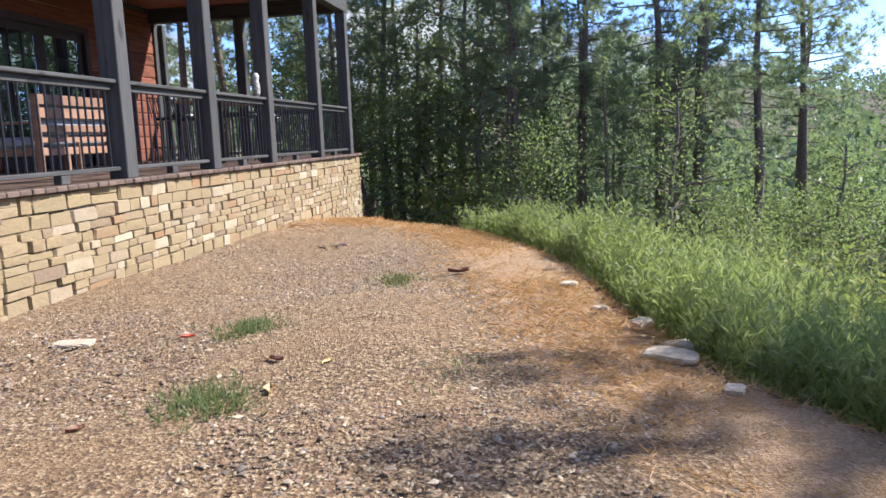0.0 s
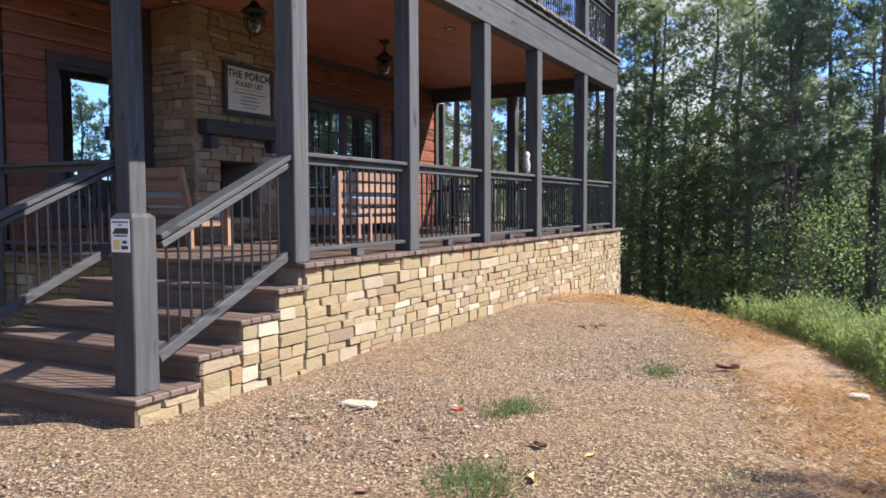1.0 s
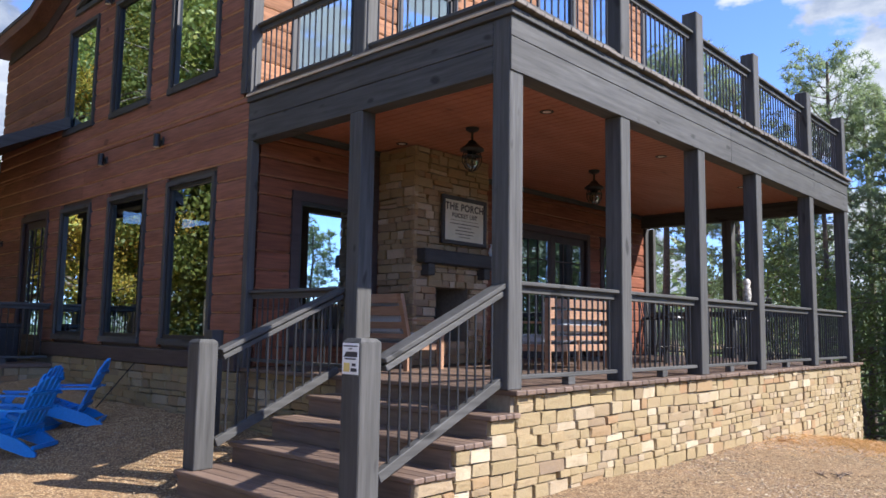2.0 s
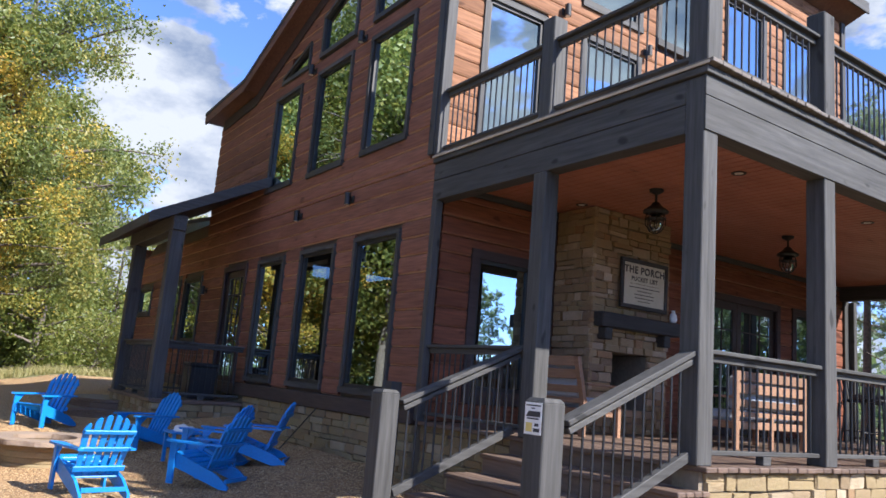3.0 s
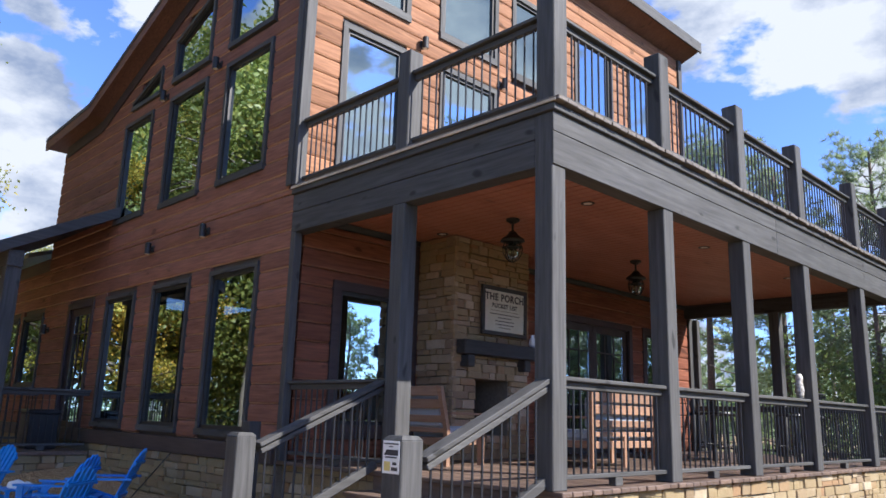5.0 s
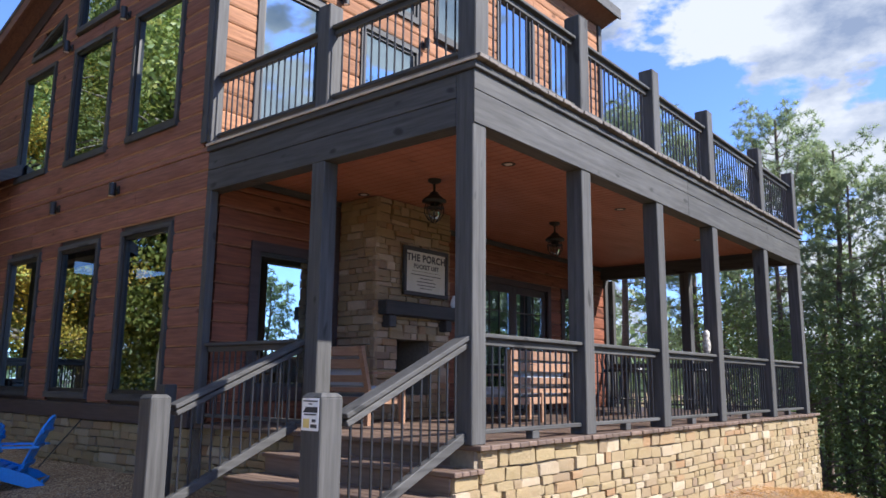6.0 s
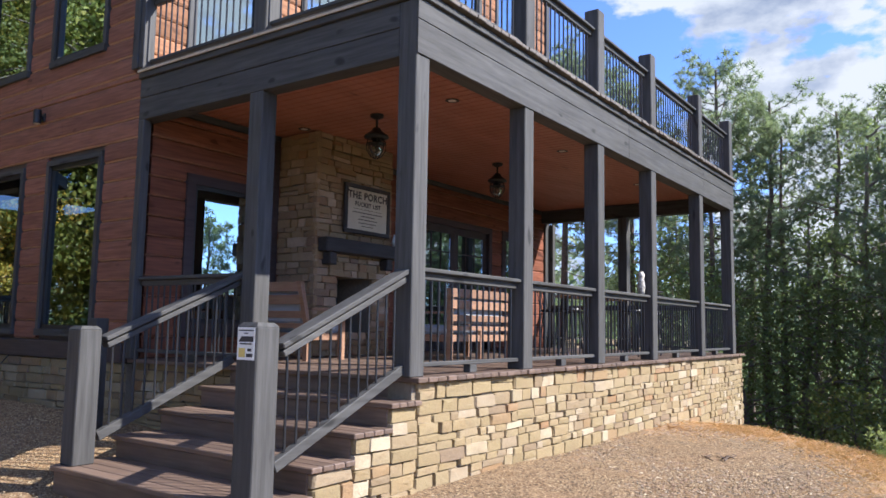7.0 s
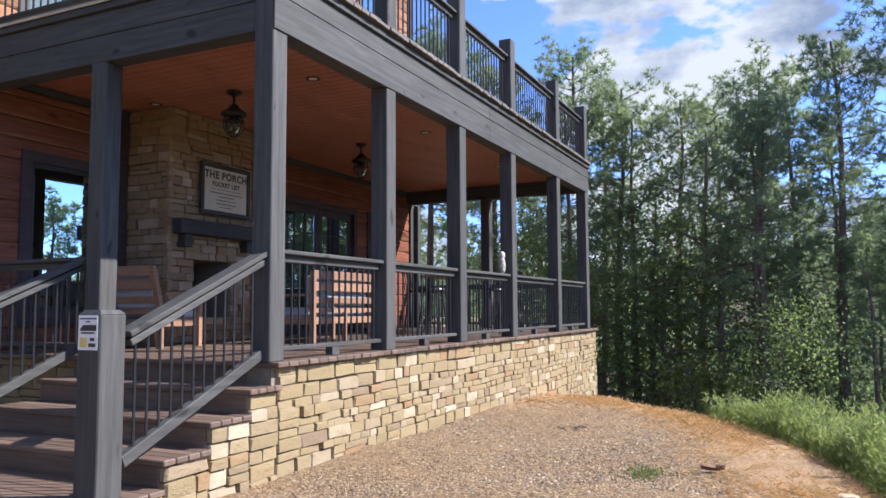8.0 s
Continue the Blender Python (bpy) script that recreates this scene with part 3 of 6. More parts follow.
def window(name, a0, a1, z0, z1, face, label, raked=False, bars=0, trim_w=0.11, dark=False):
    """A window in the front or side wall: casing, sash, sill, panes. face: 'front' or 'side'."""
    top = empty(name, (0, 0, 0), label, "window", "", "structure")
    horizontal = stain_x if face == "front" else stain_y

    def quad_bar(bm, p, q, w, d0, d1):
        """A flat bar from p to q (in-wall coordinates), w wide to its left, d0..d1 deep."""
        (pa, pz), (qa, qz) = p, q
        n = Vector((-(qz - pz), qa - pa)).normalized() * w
        pts = [(pa, pz), (qa, qz), (qa + n.x, qz + n.y), (pa + n.x, pz + n.y)]
        lo, hi = [], []
        for a, z in pts:
            for d, some in ((d0, lo), (d1, hi)):
                some.append(bm.verts.new((a, -d, z) if face == "front" else (WALL_X + d, a, z)))
        for k in range(4):
            bm.faces.new((lo[k], lo[(k + 1) % 4], hi[(k + 1) % 4], hi[k]))
        bm.faces.new(lo[::-1]), bm.faces.new(hi)

    zl, zr = (raked_top(a0), raked_top(a1)) if raked else (z1, z1)
    corners = [(a0, z0), (a1, z0), (a1, zr), (a0, zl)]
    for k, kind in enumerate(("window_sill", "trim", "trim", "trim")):
        bm = bmesh.new()
        p, q = corners[k], corners[(k + 1) % 4]
        if k in (0, 2):
            d = trim_w if p[0] < q[0] else -trim_w
            p, q = (p[0] - d, p[1]), (q[0] + d, q[1])
        quad_bar(bm, q, p, trim_w * (1.3 if k == 0 else 1.0), -0.03, 0.045 if k == 0 else 0.03)
        bmesh.ops.recalc_face_normals(bm, faces=bm.faces)
        part(kind, bm, soffit_wood if dark else stain_z if k in (1, 3) else horizontal, top)
    bm = bmesh.new()
    for k in range(4):
        quad_bar(bm, corners[k], corners[(k + 1) % 4], 0.03 if raked else 0.05, -0.065, -0.005)
    bmesh.ops.recalc_face_normals(bm, faces=bm.faces)
    sash = part("window_frame", bm, bronze, top, "dark bronze sash")
    for b in range(bars):
        bm = bmesh.new()
        z = z0 + (z1 - z0) * (b + 1) / (bars + 1)
        quad_bar(bm, (a0, z), (a1, z), 0.03, -0.05, -0.02)
        bmesh.ops.recalc_face_normals(bm, faces=bm.faces)
        part("glazing_bar", bm, bronze, top)
    bm = bmesh.new()
    vs = [bm.verts.new((a, 0.04, z) if face == "front" else (WALL_X - 0.04, a, z)) for a, z in corners]
    bm.faces.new(vs if face == "front" else vs[::1])
    bmesh.ops.recalc_face_normals(bm, faces=bm.faces)
    ob = part("pane", bm, window_glass, sash, "tinted reflecting pane")
    ob.visible_shadow = False
    return top


count = 1
for n, (a0, a1, z0, z1) in enumerate(FRONT_HOLES):
    if n == 6:
        continue
    window(f"window_{count}", a0, a1, z0, z1, "front", "tall slate-framed window reflecting green trees" if n < 6 else "slate-framed window of the low wing", trim_w=0.07)
    count += 1
for a0, a1, z0 in RAKED:
    window(f"window_{count}", a0, a1, z0, 0, "front", "raked gable window under the sloping roof", raked=True, trim_w=0.065)
    count += 1
for n, (a0, a1, z0, z1) in enumerate(SIDE_HOLES):
    if n == 1:
        continue
    window(f"window_{count}", a0, a1, z0, z1, "side", "window onto the shaded porch reflecting sky" if n < 3 else "grey-trimmed upper window reflecting blue sky", trim_w=0.13 if n < 3 else 0.09, dark=n < 3)
    count += 1


def glazed_door(name, label, a0, a1, z0, z1, face, leaves):
    top = empty(name, (0, 0, 0), label, "door", "", "structure")

    def put(bm, p, q, b, t, d0, d1):
        if face == "front":
            box(bm, p, -d1, b, q, -d0, t, 0.004)
        else:
            box(bm, WALL_X + d0, p, b, WALL_X + d1, q, t, 0.004)
    bm = bmesh.new()
    put(bm, a0 - 0.11, a0, z0, z1 + 0.12, -0.02, 0.03)
    put(bm, a1, a1 + 0.11, z0, z1 + 0.12, -0.02, 0.03)
    put(bm, a0, a1, z1, z1 + 0.12, -0.02, 0.03)
    part("door_casing", bm, soffit_wood, top)
    w = (a1 - a0) / leaves
    for k in range(leaves):
        p, q = a0 + k * w + 0.005, a0 + (k + 1) * w - 0.005
        bm = bmesh.new()
        put(bm, p, p + 0.12, z0, z1, -0.10, -0.05)
        put(bm, q - 0.12, q, z0, z1, -0.10, -0.05)
        put(bm, p + 0.12, q - 0.12, z0, z0 + 0.28, -0.10, -0.05)
        put(bm, p + 0.12, q - 0.12, z1 - 0.13, z1, -0.10, -0.05)
        leaf = part("door_leaf", bm, dark_band, top, "dark stained glazed leaf")
        bm = bmesh.new()
        put(bm, p + 0.12, q - 0.12, z0 + 0.28, z1 - 0.13, -0.08, -0.076)
        part("pane", bm, window_glass, leaf).visible_shadow = False
        bm = bmesh.new()
        for f in (0.33, 0.67):
            c = p + 0.12 + (q - p - 0.24) * f
            put(bm, c - 0.01, c + 0.01, z0 + 0.28, z1 - 0.13, -0.074, -0.06)
        put(bm, p + 0.12, q - 0.12, z1 - 0.5, z1 - 0.48, -0.074, -0.06)
        part("glazing_bar", bm, dark_band, leaf)
        bm = bmesh.new()
        s = q - 0.07 if k == 0 else p + 0.05
        put(bm, s, s + 0.03, z0 + 0.95, z0 + 1.12, -0.05, -0.01)
        part("handle", bm, bronze, leaf)


glazed_door("door_1", "closed dark glazed entry door under the lean-to porch", *FRONT_HOLES[6], "front", 1)
glazed_door("door_2", "closed dark glazed double doors onto the porch", *SIDE_HOLES[1], "side", 2)

# added dark strip: the wall's shade beside the fireplace, built as a board
bm = bmesh.new()
box(bm, WALL_X - 0.0, 1.93, DECK, WALL_X + 0.035, 2.236, 3.9, 0.004)
shape("trim_panel", bm, soffit_wood, "added dark maroon strip for the wall's shade beside the fireplace", "trim", "structure")

# corner boards
bm = bmesh.new()
box(bm, WALL_X - 0.02, -0.03, 4.34, WALL_X + 0.05, 0.13, 9.95, 0.006)
box(bm, WALL_X - 0.14, -0.05, 4.34, WALL_X - 0.021, -0.012, 9.95, 0.006)
shape("trim_corner", bm, stain_z, "slate-grey corner board of the upper wall", "trim", "structure")
bm = bmesh.new()
box(bm, WALL_X - 0.01, 10.36, DECK, WALL_X + 0.05, 10.52, 9.95, 0.006)
shape("trim_corner_far", bm, stain_z, "dark corner board at the end of the house", "trim", "structure")
bm = bmesh.new()
box(bm, -19.9, -0.06, DECK - 0.05, WALL_X - 0.0, 0.04, DECK + 0.17, 0.01)
shape("trim_skirt", bm, dark_band, "dark skirt board over the stone base", "trim", "structure")

# roof: one pitch rising to the side wall, with a flatter foot
roof = empty("roof_main", (0, 0, 0), "dark shingled roof with brown wooden soffit", "roof", "", "structure")
RX = [-14.05, -11.5, -3.75]
for name, material, lo, hi, y0, y1 in (("shingles", shingle, -0.06, 0.02, -0.36, 10.75), ("soffit", rake_wood, -0.20, -0.062, -0.30, 10.68)):
    bm = bmesh.new()
    prism(bm, [(x, roof_z(x) + hi) for x in RX] + [(x, roof_z(x) + lo) for x in reversed(RX)], "y", y0, y1)
    part(name, bm, material, roof)
bm = bmesh.new()
prism(bm, [(x, roof_z(x) - 0.03) for x in RX] + [(x, roof_z(x) - 0.26) for x in reversed(RX)], "y", -0.345, -0.303)
part("rake_board", bm, rake_wood, roof, "red-brown rake board")
bm = bmesh.new()
box(bm, -3.75, -0.34, roof_z(-3.75) - 0.26, -3.71, 10.7, roof_z(-3.75) + 0.0, 0.006)
part("eave_board", bm, stain_y, roof, "grey eave board")
bm = bmesh.new()
box(bm, -14.1, -0.34, 7.12, -14.05, 10.7, 7.32, 0.006)
part("eave_board", bm, stain_y, roof, "grey eave board")
bm = bmesh.new()
prism(bm, [(x, roof_z(x) - 0.255) for x in (-13.5, -11.5, -4.3)] + [(x, roof_z(x) - 0.50) for x in (-4.3, -11.5, -13.5)], "y", -0.035, -0.008)
part("frieze_board", bm, dark_band, roof)

# low wing roof
bm = bmesh.new()
prism(bm, [(-0.4, 4.56), (5.0, 6.4), (10.6, 4.56), (10.6, 4.66), (5.0, 6.5), (-0.4, 4.66)], "x", -20.4, -13.92)
shape("roof_wing", bm, roof_metal, "grey metal roof of the low wing", "roof", "structure")

# ---------- porch structure ----------
def post_thing(x, y, z0, z1, label, w=0.2):
    top = empty("porch_post", (x, y, z0), label, "post", "porch posts")
    bm = bmesh.new()
    box(bm, 0, 0, 0, w, w, z1 - z0, 0.008)
    part("shaft", bm, stain_z, top)
    return top


BEAM = 3.70
for y in POST_Y[1:]:
    post_thing(-0.2, y, DECK, BEAM, "square slate-stained timber post on the porch deck")
post_thing(-0.203, -0.004, DECK, 4.2, "square slate-stained corner post running up beside the beams")
post_thing(-2.2, 0.0, DECK, BEAM, "square slate-stained timber post at the stair head")
post_thing(-4.195, -0.004, DECK, BEAM, "slim slate-stained timber post against the house wall", 0.11)
post_thing(-2.35, 10.24, DECK, BEAM, "square slate-stained timber post at the porch end")
post_thing(-4.17, 10.53, DECK, BEAM, "slim slate-stained post against the house end", 0.12)

bm_specs = [("front", (-4.2, 0.0), (-0.204, 0.2)), ("side", (-0.2, 0.2), (-0.01, 10.44)), ("far", (-4.2, 10.24), (-0.2, 10.44))]
for nm, (x0, y0), (x1, y1) in bm_specs:
    top = empty("beam_" + nm, (0, 0, 0), "slate-stained double timber beam carrying the balcony", "beam", "", "structure")
    mt = stain_y if nm == "side" else stain_x
    for lo, hi in ((BEAM, 3.965), (3.972, 4.20)):
        bm = bmesh.new()
        box(bm, x0, y0, lo, x1, y1, hi, 0.006)
        part("beam_board", bm, mt, top)
fascia = empty("fascia_side", (0, 0, 0), "slate-stained fascia boards along the porch side", "trim", "", "structure")
for lo, hi in ((BEAM - 0.004, 4.008), (4.014, 4.203)):
    for y0, y1 in ((-0.006, 4.9), (4.904, 10.446)):
        bm = bmesh.new()
        box(bm, -0.006, y0, lo, 0.012, y1, hi, 0.004)
        part("fascia_board", bm, stain_y, fascia)
bm = bmesh.new()
box(bm, -4.19, 0.2, 3.99, -0.2, 10.24, 4.03)
y = 0.2
while y < 10.2:
    y += 0.14
    box(bm, -4.19, y - 0.003, 3.984, -0.2, y + 0.003, 3.992)
shape("ceiling_porch", bm, ceil_wood, "red-brown tongue and groove porch ceiling", "ceiling", "structure")
bm = bmesh.new()
box(bm, WALL_X, 0.2, 3.90, WALL_X + 0.03, 10.24, 3.985, 0.005)
shape("trim_ceiling", bm, stain_y, "dark trim where the ceiling meets the wall", "trim", "structure")

# balcony floor edge
bm = bmesh.new()
box(bm, -4.2, -0.035, 4.205, 0.045, 10.47, 4.27, 0.006)
shape("balcony_rim", bm, stain_x, "slate-grey rim board under the balcony floor", "trim", "structure")
balcony = empty("balcony_floor", (0, 0, 0), "weathered brown boards of the balcony floor", "floor", "", "structure")
bm = bmesh.new()
box(bm, -4.19, -0.04, 4.282, 0.095, 0.10, 4.325, 0.006)
long_board = mesh_of("board", bm, deck_worn)
for k in range(72):
    piece("board", long_board, balcony, pose(random.uniform(-0.012, 0.012), 0.146 * k, 0))
bm = bmesh.new()
box(bm, -4.2, -0.055, 4.272, 0.07, -0.041, 4.30, 0.003)
shape("trim_drip_edge", bm, slab_stone, "thin pale worn edge strip of the balcony floor", "trim", "structure")


# ---------- railings ----------
def railing(name, a, b, z, label, group, h=0.95, foot=0.12, gap=0.112, block=True):
    """A level railing from a to b (x, y): cap, top rail, foot rail, black bars and a block under the foot rail."""
    a, b = Vector(a), Vector(b)
    length, turn = (b - a).length, math.degrees(math.atan2(b.y - a.y, b.x - a.x))
    top = empty(name, (a.x, a.y, z), label, "railing", group, "", turn)
    mt = stain_x if abs(b.x - a.x) > abs(b.y - a.y) else stain_y
    bm = bmesh.new()
    box(bm, 0.002, -0.07, h - 0.04, length - 0.002, 0.07, h, 0.008)
    part("cap_rail", bm, mt, top)
    bm = bmesh.new()
    box(bm, 0.002, -0.02, h - 0.105, length - 0.002, 0.04, h - 0.041, 0.006)
    part("top_rail", bm, mt, top)
    bm = bmesh.new()
    box(bm, 0.002, -0.045, foot - 0.04, length - 0.002, 0.045, foot, 0.006)
    foot_rail = part("foot_rail", bm, mt, top)
    if block:
        bm = bmesh.new()
        box(bm, length / 2 - 0.06, -0.04, 0.002, length / 2 + 0.06, 0.04, foot - 0.041, 0.005)
        part("block", bm, mt, foot_rail)
    bm = bmesh.new()
    rod(bm, (0, 0, foot), (0, 0, h - 0.105), 0.0105, n=6)
    me = mesh_of("baluster", bm, metal_black)
    n = max(1, int(round(length / gap)) - 1)
    for k in range(n):
        piece("baluster", me, top, pose(length * (k + 1) / (n + 1), -0.001, 0))
    return top


LOW = "black-barred railing with slate wooden cap along the porch"
for y0, y1 in zip(POST_Y, POST_Y[1:]):
    railing("porch_railing", (-0.1, y0 + 0.2), (-0.1, y1), DECK, LOW, "porch railings")
railing("porch_railing", (-4.085, 0.1), (-2.2, 0.1), DECK, LOW, "porch railings")
railing("porch_railing", (-4.04, 10.34), (-2.35, 10.34), DECK, LOW, "porch railings")
railing("porch_railing", (-2.15, 10.34), (-0.2, 10.34), DECK, LOW, "porch railings")

UP = 4.327
for n, y in enumerate(POST_Y):
    top = empty("balcony_post", (-0.19, y + (0.0 if n else -0.005), UP), "square slate-stained balcony post with sloped top", "post", "balcony posts")
    bm = bmesh.new()
    w, tall = (0.21, 1.45) if n == 0 else (0.2, 1.19)
    box(bm, 0, 0, 0, w, w, tall, 0.01)
    part("shaft", bm, stain_z, top)
top = empty("balcony_post", (-2.2, 0.0, UP), "square slate-stained balcony post with sloped top", "post", "balcony posts")
bm = bmesh.new()
box(bm, 0, 0, 0, 0.2, 0.2, 1.19, 0.01)
part("shaft", bm, stain_z, top)
HIGH = "black-barred railing with slate wooden cap round the balcony"
for y0, y1 in zip(POST_Y, POST_Y[1:]):
    railing("balcony_railing", (-0.1, y0 + 0.205), (-0.1, y1), UP, HIGH, "balcony railings", 0.93, 0.13, block=False)
railing("balcony_railing", (-4.14, 0.1), (-2.2, 0.1), UP, HIGH, "balcony railings", 0.93, 0.13, block=False)
railing("balcony_railing", (-2.0, 0.1), (-0.19, 0.1), UP, HIGH, "balcony railings", 0.93, 0.13, block=False)

# ---------- stairs ----------
TREADS = [(-1.72, -1.13, 0.10), (-1.17, -0.69, 0.292), (-0.73, -0.25, 0.485), (-0.29, 0.13, 0.678)]
SX0, SX1 = -2.44, 0.03
stairs = empty("porch_stairs", (0, 0, 0), "dark brown wooden steps up to the porch", "stairs")
for y0, y1, z in TREADS:
    bm = bmesh.new()
    box(bm, SX0 + 0.02, y0 + 0.03, -0.3, SX1 - 0.06 if y0 > -1.5 else SX1 - 0.03, y0 + 0.06, z - 0.042, 0.004)
    part("riser", bm, deck_x, stairs)
    n = 4
    w = (y1 - y0 - 0.012) / n
    for k in range(n):
        bm = bmesh.new()
        box(bm, SX0, y0 + k * w, z - 0.042, SX1 + 0.02, y0 + (k + 1) * w - 0.006, z + random.uniform(-0.001, 0.001), 0.007)
        part("tread_board", bm, deck_x, stairs)
bm = bmesh.new()
box(bm, SX0 + 0.02, 0.09, 0.5, SX1 - 0.06, 0.12, DECK - 0.045, 0.004)
part("riser", bm, deck_x, stairs)


def newel(x, y, z0, z1, label, w=0.205):
    top = empty("newel_post", (x, y, z0), label, "post", "stair newels")
    bm = bmesh.new()
    h = z1 - z0
    box(bm, 0, 0, 0, w, w, h - 0.03, 0.008)
    shaft = part("shaft", bm, stain_z, top)
    bm = bmesh.new()
    lo = [bm.verts.new(p) for p in ((0.002, 0.002, h - 0.029), (w - 0.002, 0.002, h - 0.029), (w - 0.002, w - 0.002, h - 0.029), (0.002, w - 0.002, h - 0.029))]
    hi = [bm.verts.new(p) for p in ((0.03, 0.03, h), (w - 0.03, 0.03, h), (w - 0.03, w - 0.03, h), (0.03, w - 0.03, h))]
    for k in range(4):
        bm.faces.new((lo[k], lo[(k + 1) % 4], hi[(k + 1) % 4], hi[k]))
    bm.faces.new(hi), bm.faces.new(lo[::-1])
    part("chamfered_top", bm, stain_z, shaft)
    return top


NEWEL_Z = 0.10
newel(-0.245, -1.64, NEWEL_Z, 1.31, "square slate-stained newel post with a white notice on it")
newel(-2.415, -1.65, NEWEL_Z, 1.257, "square slate-stained newel post at the foot of the stairs", 0.195)


def stair_rail(x, label):
    top = empty("stair_railing", (x, 0, 0), label, "railing", "stair railings")
    p, q = Vector((0, -1.41, 1.165)), Vector((0, 0.0, 1.79))
    slope = math.degrees(math.atan2(q.z - p.z, q.y - p.y))
    length = (q - p).length
    m = Matrix.Translation(p) @ pose(0, 0, 0, slope)
    for name, half, lo, hi in (("cap_rail", 0.07, -0.04, 0.0), ("top_rail", 0.05, -0.105, -0.058)):
        bm = bmesh.new()
        box(bm, -half, 0.0, lo, half, length + (0.04 if name == "cap_rail" else 0), hi, 0.006, m)
        part(name, bm, stain_y, top)
    m2 = Matrix.Translation(Vector((0, -1.41, 0.315))) @ pose(0, 0, 0, slope)
    bm = bmesh.new()
    box(bm, -0.035, 0.0, -0.04, 0.035, length, 0.04, 0.006, m2)
    part("foot_rail", bm, stain_y, top)
    rise = (q.z - p.z) / (q.y - p.y)
    bm = bmesh.new()
    rod(bm, (0, 0, 0.35), (0, 0, 1.13), 0.0105, n=6)
    me = mesh_of("baluster", bm, metal_black)
    for k in range(12):
        y = -1.41 + 1.41 * (k + 1) / 13
        piece("baluster", me, top, pose(0, y, (y + 1.41) * rise))


stair_rail(-0.10, "sloping stair railing with slate cap and black bars")
stair_rail(-2.30, "sloping stair railing with slate cap and black bars")

# lean-to porch over the entry
EX0, EX1, EY = -13.35, -9.95, -1.75
ENTRY = 0.68
for x in (-13.2, -10.4):
    post_thing(x, -1.72, ENTRY, 3.72, "square dark post of the entry lean-to", 0.24)
bm = bmesh.new()
box(bm, EX0, EY, ENTRY - 0.06, EX1, -0.07, ENTRY, 0.006)
shape("entry_deck", bm, deck_x, "brown boarded deck of the entry porch", "floor", "structure")
bm = bmesh.new()
box(bm, -13.5, -1.73, 3.72, -10.11, -1.48, 4.0, 0.01)
shape("beam_entry", bm, stain_x, "dark timber beam of the entry lean-to", "beam", "structure")
lean = empty("roof_entry", (0, 0, 0), "dark lean-to roof over the entry porch", "roof", "", "structure")
bm = bmesh.new()
prism(bm, [(0.0, 5.10), (-2.15, 3.98), (-2.15, 3.88), (0.0, 5.0)], "x", -14.4, -10.05)
part("shingles", bm, shingle, lean)
bm = bmesh.new()
prism(bm, [(0.0, 4.995), (-2.12, 3.875), (-2.12, 3.80), (0.0, 4.92)], "x", -14.35, -10.1)
part("soffit", bm, soffit_wood, lean)
bm = bmesh.new()
prism(bm, [(0.0, 5.08), (-2.17, 3.95), (-2.17, 3.76), (0.0, 4.89)], "x", -10.095, -10.045)
part("rake_board", bm, stain_y, lean)
bm = bmesh.new()
box(bm, -14.4, -2.19, 3.76, -10.05, -2.151, 3.95, 0.006)
part("eave_board", bm, stain_x, lean)
EN = "black-barred railing of the entry porch"
railing("entry_railing", (-12.96, -1.60), (-10.4, -1.60), ENTRY, EN, "entry railings", 1.04)
railing("entry_railing", (-10.28, -1.48), (-10.28, -0.05), ENTRY, EN, "entry railings", 1.04)
railing("entry_railing", (-13.08, -1.48), (-13.08, -0.05), ENTRY, EN, "entry railings", 1.04)
steps = empty("entry_steps", (0, 0, 0), "low curved brown wooden steps beside the entry porch", "steps")
for k, (r, z) in enumerate(((1.65, 0.30), (1.2, 0.48))):
    bm = bmesh.new()
    lathe(bm, [(r, 0.0 if k else -0.1), (r + 0.02, z - 0.06), (r + 0.05, z - 0.05), (r + 0.05, z)], 28, (-13.5, -1.2, 0), 0.015, k)
    part("step", bm, deck_x, steps)


# ---------- porch things ----------
def stone_meshes(material, n=14, seed=5):
    """Rough unit stones with chamfered, uneven faces towards -y."""
    rng, out = random.Random(seed), []
    for k in range(n):
        bm = bmesh.new()
        j = lambda s: rng.uniform(-s, s)  # noqa: E731
        cut = [rng.uniform(0.02, 0.10) for _ in range(4)]
        lean = [j(0.035) for _ in range(4)]

        def ring(half, y, s, k):
            """Eight points round a face: each corner worn off by its own amount."""
            vs = []
            for n, (sx, sz) in enumerate(((-1, -1), (1, -1), (1, 1), (-1, 1))):
                p, q = (sx * half * (1 - k * cut[n]), sz * half), (sx * half, sz * half * (1 - k * cut[n] * 1.6))
                for x, z in ((p, q) if sx * sz < 0 else (q, p)):
                    vs.append(bm.verts.new((x + lean[n] * sz * k + j(s), y + j(s * 0.6), z + lean[(n + 1) % 4] * sx * k * 0.8 + j(s * 1.4))))
            return vs

        back, edge, face = ring(0.49, 1.0, 0.0, 0.4), ring(0.49, 0.40, 0.010, 1.0), ring(0.452, 0.13, 0.016, 1.0)
        mid = bm.verts.new((j(0.25), 0.10 + j(0.05), j(0.2)))
        for a, b in ((back, edge), (edge, face)):
            for i in range(8):
                bm.faces.new((a[i], a[(i + 1) % 8], b[(i + 1) % 8], b[i]))
        for i in range(8):
            bm.faces.new((face[i], face[(i + 1) % 8], mid))
        bmesh.ops.recalc_face_normals(bm, faces=bm.faces)
        out.append(mesh_of("stone", bm, material))
    return out


STONES, HEARTH = stone_meshes(ledge), stone_meshes(hearth)


